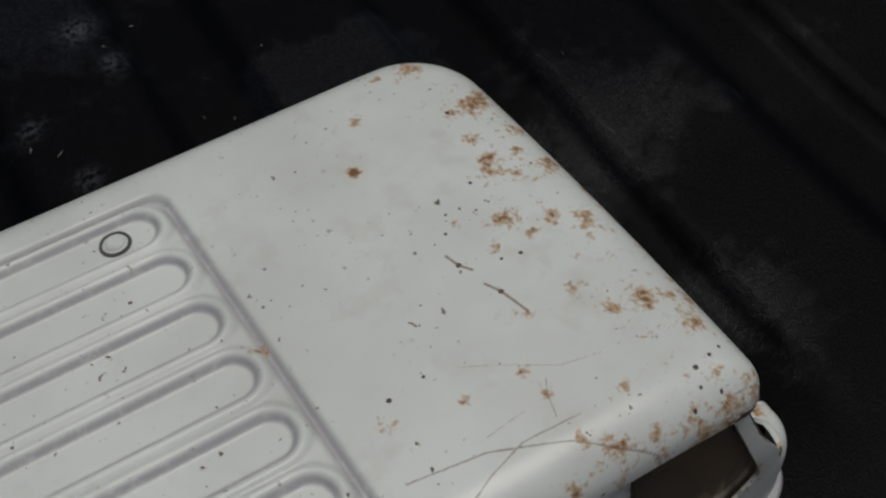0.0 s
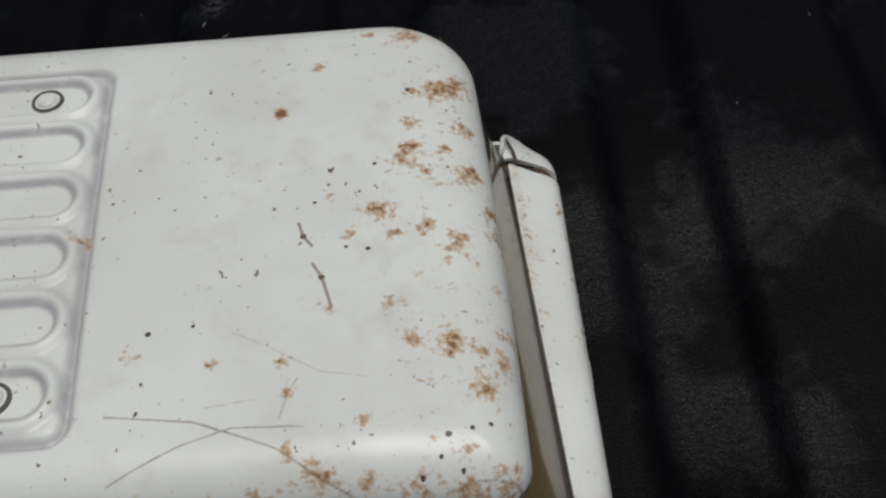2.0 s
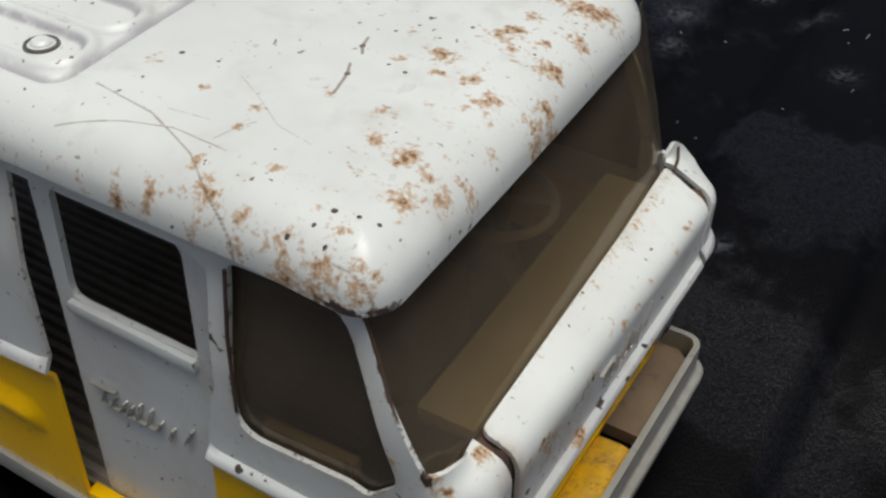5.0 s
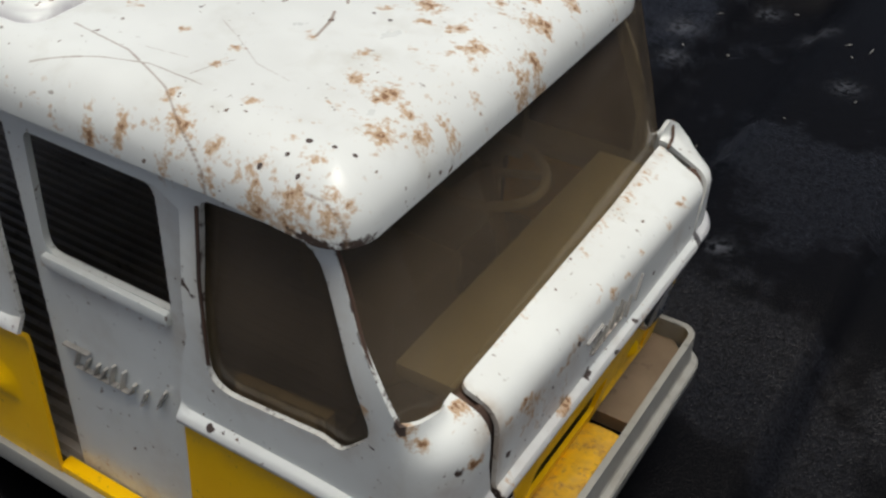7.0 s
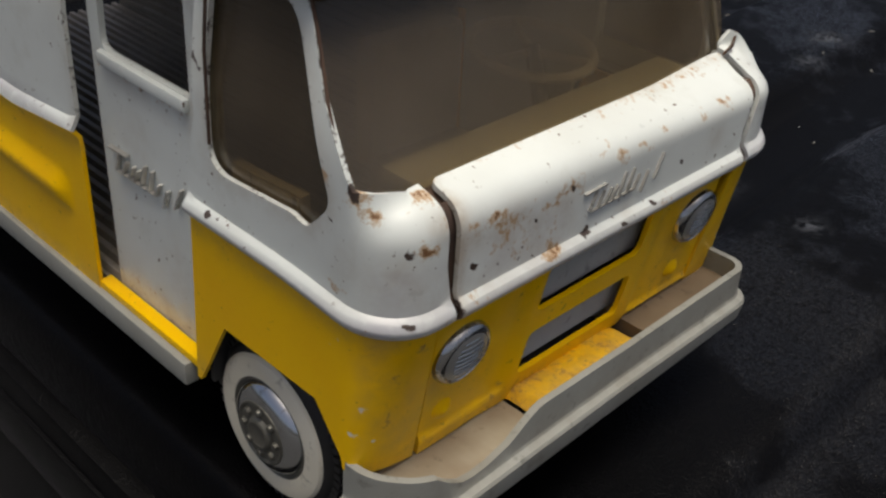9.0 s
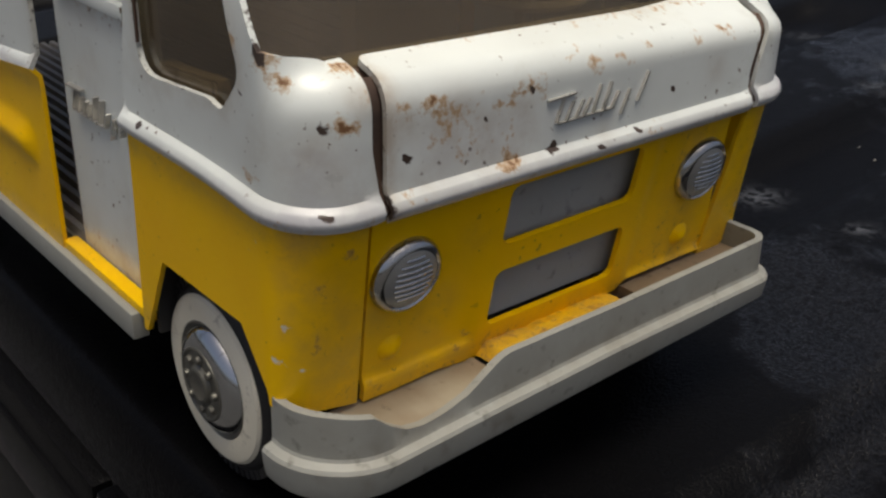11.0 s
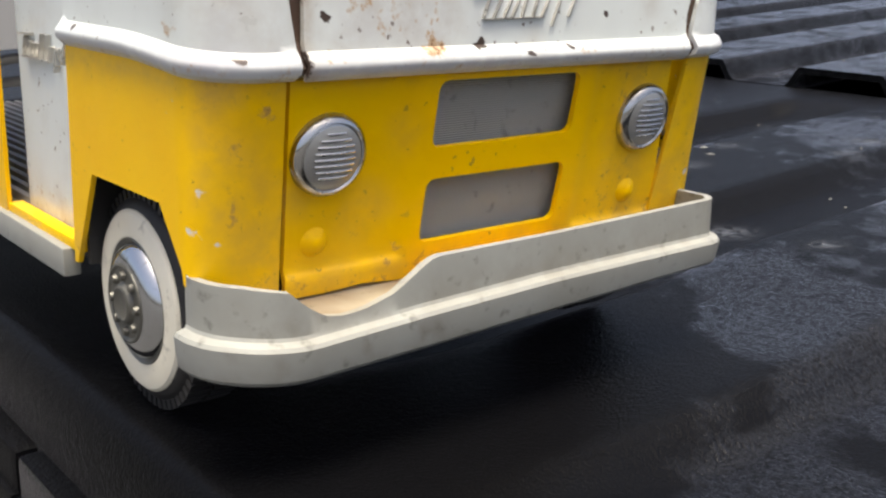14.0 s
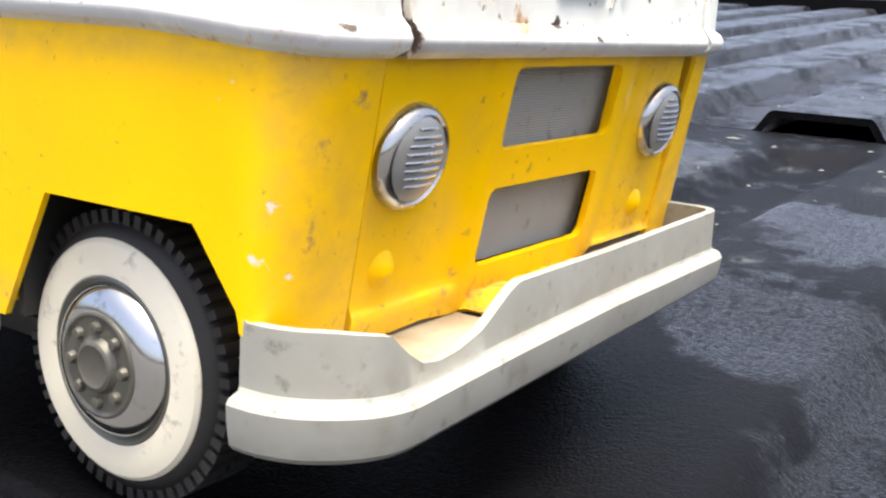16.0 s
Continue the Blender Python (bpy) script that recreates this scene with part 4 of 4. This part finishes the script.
weather(roof, roof_rust, roof_chip, lambda c: np.clip(1.5 * roof_groove_grey(c), 0, 1), roof_line)
for y in (SLOTS[0], SLOTS[5]):
    part("rivet_ring", lathe([(0.036, -0.002), (0.038, 0.006), (0.045, 0.006), (0.048, -0.002)], Matrix.Translation((-0.76 - SKEW * y, y, roof_z(-0.76 - SKEW * y, y) + 0.001)), 24), DULL, van, "dark worn ring round the rivet")
    part("roof_rivet", lathe([(0, 0.016), (0.020, 0.016), (0.028, 0.010), (0.030, 0.004), (0.036, 0.003), (0.040, -0.006)], Matrix.Translation((-0.76 - SKEW * y, y, roof_z(-0.76 - SKEW * y, y) + 0.002)), 20), WHITE, van, "round flat rivet head")

# windshield and the dark cab inside
def shield_place(y, v):
    z = 1.40 + 0.50 * v
    k = 1 - v
    return 0.600 - 0.365 * (z - 1.40) - 0.05 * y * k - (0.03 if y < 0 else 0.055) * float(smooth01((abs(y - YC) - 0.62) / 0.2)), y, z - 0.035 * y * k


shield = part("windshield", sheet(rounded([(-0.832, 0.0), (0.818, 0.0), (0.822, 0.35), (0.800, 1.0), (-0.793, 1.0), (-0.828, 0.35)], [0.03, 0.03, 0, 0, 0, 0]), [], 0.04, shield_place, -0.006), SMOKE, van, "brown-tinted plastic windshield", smooth=60)
shield.visible_shadow = False
for side in (-1, 1):
    y = SIDE + 0.022 if side < 0 else 2 * YC - SIDE - 0.022
    pane = part("side_window", sheet([(0.03, 1.29), (0.55, 1.29), (0.55, 1.42), (0.38, 1.88), (0.03, 1.88)] if side < 0 else [(0.03, 1.29), (0.42, 1.29), (0.42, 1.42), (0.26, 1.88), (0.03, 1.88)], [], 0.04, lambda s, v: (s, y - math.copysign(0.04, y) * float(smooth01((v - 1.48) / 0.37)), v), 0.006), SMOKE, van, "brown-tinted plastic side window", smooth=0)
    pane.visible_shadow = False

def seal(pts, r=0.006):
    part("window_seal", tube(pts, r, 6), RUSTY, van, "dark rusty window edge", smooth=60)


pillar = [(float(np.interp(z, (1.48, 1.67, 1.87), (0.598, 0.505, 0.43))) + 0.003, -0.843 + 0.035 * float(smooth01((z - 1.5) / 0.37)), z) for z in np.linspace(1.485, 1.87, 14)]
seal([(0.608, -0.66, 1.434), (0.613, -0.74, 1.438), (0.612, -0.79, 1.444), (0.608, -0.828, 1.456), *pillar], 0.0048)
seal([(0.595, 0.66, 1.437), (0.585, 0.72, 1.445), (0.556, 0.785, 1.466)], 0.005)
seal([(0.070, -0.847, 1.40), (0.076, -0.847, 1.65), (0.080, -0.83, 1.84)], 0.005)


def seam_place(y, v):
    x, yy, z = hood_place(y, v)
    o = 0.022
    return (x - o, yy, z - (o if v > COWL + 0.08 else 0.0))


for y0, y1, k in ((-0.70, -0.60, 0.0), (0.575, 0.66, 0.06)):
    part("seam_strip", sheet([(y0, BELT0 + 0.012), (y1, BELT0 + 0.012), (y1, 1.25), (y1 + k, CT - 0.01), (y0 + k, CT - 0.01), (y0, 1.25)], [], 0.03, seam_place, 0.006), RUSTY, van, "dark rusty joint behind the hood")
bm = bmesh.new()
box(bm, (0.405, -0.60, 1.34), (0.575, 0.64, 1.388), 0.012)
for v in bm.verts:
    v.co.x -= 0.04 * v.co.y
    v.co.z -= 0.03 * v.co.y
part("dashboard", bm, DASH, van, "dusty beige dashboard shelf")
bm = bmesh.new()
box(bm, (0.12, -0.822, 1.29), (0.40, -0.79, 1.368), 0.006)
for v in bm.verts:
    v.co.z += 0.07 * (v.co.x - 0.2)
part("window_tab", bm, BEIGE, van, "beige plastic tab behind the side window")
bm = bmesh.new()
edge = []
for k in range(33):
    y = -0.80 + k * 0.048
    edge += [(y, 0.610), (y + 0.012, 0.610), (y + 0.020, 0.634), (y + 0.040, 0.634)]
ends = [[bm.verts.new((x, y, z)) for y, z in edge] for x in (-2.9, -0.02)]
for i in range(len(edge) - 1):
    bm.faces.new((ends[0][i], ends[1][i], ends[1][i + 1], ends[0][i + 1]))
shell(bm, -0.02)
part("cab_floor", bm, INSIDE, van, "grey ribbed floor plate", smooth=0)
bm = bmesh.new()
edge = []
for k in range(26):
    z = 0.64 + k * 0.048
    edge += [(0.560, z), (0.560, z + 0.012), (0.545, z + 0.020), (0.545, z + 0.040)]
ends = [[bm.verts.new((x, y, z)) for y, z in edge] for x in (-2.9, -0.45)]
for i in range(len(edge) - 1):
    bm.faces.new((ends[0][i], ends[1][i], ends[1][i + 1], ends[0][i + 1]))
shell(bm, -0.02)
part("inner_wall", bm, INSIDE, van, "grey ribbed inner wall", smooth=0)
for side in (-1, 1):
    y = YC + side * 0.5
    bm = bmesh.new()
    box(bm, (-0.05, min(y, y + side * 0.32), 0.865), (0.60, max(y, y + side * 0.32), 0.88))
    box(bm, (-0.05, min(y, y - side * 0.02), 0.50), (0.55, max(y, y - side * 0.02), 0.88))
    box(bm, (-0.036, min(y, y + side * 0.325), 0.575), (-0.018, max(y, y + side * 0.325), 0.88))
    part("wheel_well", bm, RUBBER, van, "black wheel well")
ctr = Vector((0.165, 0.262, 1.415))
tilt = Matrix.Translation(ctr) @ Matrix.Rotation(radians(6), 4, "Y")
ring = [tilt @ Vector((0.195 * math.cos(a), 0.195 * math.sin(a), 0)) for a in np.linspace(0, 2 * math.pi, 32, endpoint=False)]
wheel_s = part("steering_wheel", tube(ring, 0.016, 8, True), CREAM, van, "cream plastic steering wheel")
for a in (0.5, 2.6, 4.7):
    part("spoke", tube([tilt @ Vector((0, 0, -0.01)), tilt @ Vector((0.19 * math.cos(a), 0.19 * math.sin(a), 0))], 0.013, 8), CREAM, wheel_s)
part("steering_column", tube([tilt @ Vector((0, 0, 0.01)), (0.40, 0.262, 0.75)], 0.025, 10), BEIGE, van)
bm = bmesh.new()
box(bm, (-0.28, 0.0, 0.62), (0.02, 0.42, 0.95), 0.03)
box(bm, (-0.36, 0.0, 0.90), (-0.26, 0.42, 1.35), 0.03)
part("seat", bm, BEIGE, van, "beige driver seat")
bm = bmesh.new()
box(bm, (-2.9, -0.62, 0.42), (0.55, 0.56, 0.58), 0.01)
part("chassis", bm, RUBBER, van, "black underbody")


# the bumper, a bent plastic strip with a step
def bump_top(y, s_side):
    if s_side:
        return 0.70
    return float(np.interp(y, (-0.80, -0.70, -0.66, -0.61, -0.56, -0.50, -0.42, -0.37, -0.318, -0.29), (0.696, 0.680, 0.645, 0.612, 0.604, 0.609, 0.631, 0.662, 0.693, 0.70)))


def build_bumper():
    r, x1, y0, y1 = 0.18, 0.79, -0.853, 0.785
    path = [(0.588 + 0.0027 * k, y0) for k in range(0, 9)]
    path += [(x1 - r + r * math.sin(a), y0 + r - r * math.cos(a)) for a in np.linspace(0, math.pi / 2, 12)]
    path += [(x1, y) for y in np.linspace(y0 + r + 0.02, y1 - 0.09, 60)]
    r2 = 0.07
    path += [(x1 - r2 + r2 * math.cos(a), y1 - r2 + r2 * math.sin(a)) for a in np.linspace(0, math.pi / 2, 9)]
    path += [(x1 - r2 - 0.02 * k, y1) for k in range(1, 7)]
    bm = bmesh.new()
    cols = []
    for i, (x, y) in enumerate(path):
        a, b = Vector(path[max(i - 1, 0)]), Vector(path[min(i + 1, len(path) - 1)])
        t = (b - a).normalized()
        nx, ny = t.y, -t.x
        top = bump_top(y, x < 0.60 or i < 4)
        up = float(np.interp(y, (-0.8, -0.66, -0.33, 0.08, 0.76), (-0.006, -0.015, 0.0, 0.013, 0.018)))
        low = float(np.interp(y, (-0.8, -0.66, -0.33, 0.08, 0.76), (0.0, -0.006, 0.004, 0.018, 0.040)))
        mid = (up + low) / 2
        top += float(np.interp(y, (0.1, 0.76), (0.0, 0.012)))
        prof = [(-0.006, top), (-0.004, 0.592 + up), (0.0, 0.584 + up), (0.020, 0.577 + up), (0.026, 0.568 + up), (0.024, 0.53 + mid), (0.018, 0.490 + low), (0.010, 0.480 + low), (-0.012, 0.482 + low)]
        cols.append([bm.verts.new((x + nx * o, y + ny * o, z)) for o, z in prof])
    for a, b in zip(cols, cols[1:]):
        for k in range(len(a) - 1):
            bm.faces.new((a[k], b[k], b[k + 1], a[k + 1]))
    bmesh.ops.recalc_face_normals(bm, faces=bm.faces[:])
    shell(bm, -0.022)
    return bm


bumper = part("bumper", build_bumper(), GREY, van, "pale grey plastic bumper with a notch", smooth=24)
weather(bumper, grime=lambda c: np.clip(0.28 * np.exp(-(rim_dist(c[:, 1:], split([(-0.81, 0.593), (-0.66, 0.574), (-0.33, 0.588), (0.08, 0.601), (0.76, 0.606)], 0.02)) / 0.012) ** 2) + 0.22 * np.exp(-((c[:, 2] - 0.49) / 0.012) ** 2) + 0.8 * gauss(c[:, 1:], [(-0.735, 0.54, .012, .7), (-0.735, 0.51, .012, .6), (-0.35, 0.535, .02, .7), (-0.31, 0.53, .02, .6), (-0.62, 0.62, .012, .6), (-0.70, 0.66, .012, .5), (0.35, 0.56, .014, .5), (-0.52, 0.53, .014, .5), (-0.82, 0.56, .012, .5)]), 0, 0.8))
plate = prism([(0.60, -0.81), (0.62, -0.81)] + [(0.62 + 0.146 * math.sin(a), -0.665 - 0.146 * math.cos(a)) for a in np.linspace(0.1, math.pi / 2, 10)] + [(0.766, -0.268), (0.60, -0.268)], 0.570, 0.600)
part("step_plate", plate, PLATE, van, "dirty beige plate behind the bumper")
part("step_plate", prism([(0.45, 0.285), (0.766, 0.285), (0.766, 0.70), (0.70, 0.763), (0.45, 0.763)], 0.585, 0.636), DIRTY_PLATE, van, "brown dirt-stained plate behind the bumper")


def flange_z(x, y):
    u, v = (x - 0.60) / 0.168, min(y + 0.262, 0.245 - y) / 0.03
    z = 0.588 + 0.055 * math.sqrt(max(0.0, 1 - (2 * u - 1) ** 4)) * min(1.0, 0.4 + 0.6 * v)
    return z + 0.007 * noise.noise(Vector((x * 22, y * 16, 1.0))) + 0.004 * noise.noise(Vector((x * 60, y * 50, 5.0)))


flange = part("front_flange", grid_sheet(np.linspace(0.60, 0.768, 24), np.linspace(-0.262, 0.245, 60), flange_z, -0.01), YELLOW, van, "rough dirty yellow flange below the grille", smooth=80)
weather(flange, lambda c: 0.30 + 0.2 * np.exp(-((c[:, 0] - 0.765) / 0.02) ** 2) + 0.15 * np.exp(-((c[:, 0] - 0.62) / 0.03) ** 2), lambda c: 0.12 + 0 * c[:, 0], stain=lambda c: 0.55 + 0 * c[:, 0])


# wheels
def build_wheel(x, y, side):
    base = Matrix.Translation((x, y, 0.527)) @ Matrix.Rotation(radians(90 if side < 0 else -90), 4, "X")
    tyre = part("wheel", lathe([(0.155, 0.0), (0.175, 0.012), (0.24, 0.006), (0.262, -0.012), (0.268, -0.035), (0.268, -0.15), (0.255, -0.18), (0.16, -0.19), (0.15, -0.1)], base, 56, True), RUBBER, van, "black rubber tyre", smooth=40)
    bm = bmesh.new()
    for k in range(56):
        a = 2 * math.pi * (k + 0.5) / 56
        for h0, h1 in ((-0.072, -0.010), (-0.15, -0.082)):
            m = base @ Matrix.Rotation(a, 4, "Z")
            box(bm, (0.25, -0.0088, h0), (0.285, 0.0088, h1), 0, m)
    part("tread", bm, RUBBER, tyre, smooth=0)
    part("whitewall", lathe([(0.158, 0.004), (0.161, 0.015), (0.166, 0.019), (0.20, 0.021), (0.226, 0.016), (0.234, 0.009), (0.237, -0.004)], base, 56), WHITEWALL, tyre, "cream whitewall ring")
    part("hub_ring", lathe([(0.170, 0.004), (0.167, 0.016), (0.160, 0.019), (0.153, 0.013), (0.150, 0.010)], base, 48), DULL, tyre, "dull grey ring round the hubcap", smooth=40)
    part("hubcap", lathe([(0.152, 0.008), (0.149, 0.016), (0.142, 0.025), (0.132, 0.034), (0.120, 0.041), (0.106, 0.046), (0.098, 0.047)], base, 64), POLISHED, tyre, "domed chrome hubcap", smooth=60)
    part("hub", lathe([(0.104, 0.042), (0.102, 0.049), (0.097, 0.051), (0.090, 0.046), (0.056, 0.046), (0.048, 0.057), (0.041, 0.060), (0.034, 0.056), (0.0, 0.055)], base, 40), DULL, tyre, "dull grey hub disc", smooth=30)
    for k in range(8):
        a = 2 * math.pi * k / 8
        part("nut", lathe([(0.0, 0.059), (0.010, 0.057), (0.014, 0.044)], base @ Matrix.Rotation(a, 4, "Z") @ Matrix.Translation((0.073, 0, 0)), 10), DULL, tyre)
    return tyre


for x in (0.205, -2.15):
    build_wheel(x, -0.785, -1)
    build_wheel(x, 2 * YC + 0.785, 1)


# dry bits on the liner
def litter(n):
    bm = bmesh.new()
    rng = random.Random(5)
    for _ in range(n):
        x, y = rng.uniform(-4.5, 2.5), 2.0 + 10.0 * rng.random() ** 0.8
        if SEAM - 0.05 < y < SEAM + 0.1:
            continue
        z = (gate_z(x, y) if y < SEAM else bed_z(x, y)) + 0.004
        a, l, w = rng.uniform(0, math.pi), rng.uniform(0.008, 0.032) * (2 if rng.random() < 0.08 else 1), rng.uniform(0.003, 0.007)
        c, t = Vector((x, y, z)), Vector((math.cos(a), math.sin(a), 0))
        u = Vector((-t.y, t.x, 0))
        lo = [bm.verts.new(c - t * l), bm.verts.new(c + u * w), bm.verts.new(c + t * l), bm.verts.new(c - u * w)]
        top = bm.verts.new(c + Vector((0, 0, rng.uniform(0.004, 0.012))))
        for i in range(4):
            bm.faces.new((lo[i], lo[(i + 1) % 4], top))
        bm.faces.new(lo[::-1])
    bmesh.ops.recalc_face_normals(bm, faces=bm.faces[:])
    return bm


tagged(part("litter", litter(260), plastic("dry_straw", (0.20, 0.20, 0.19), (0.14, 0.135, 0.12), 0.8), smooth=0), "pale dry flakes and straw bits on the liner", "litter", kind="stuff")
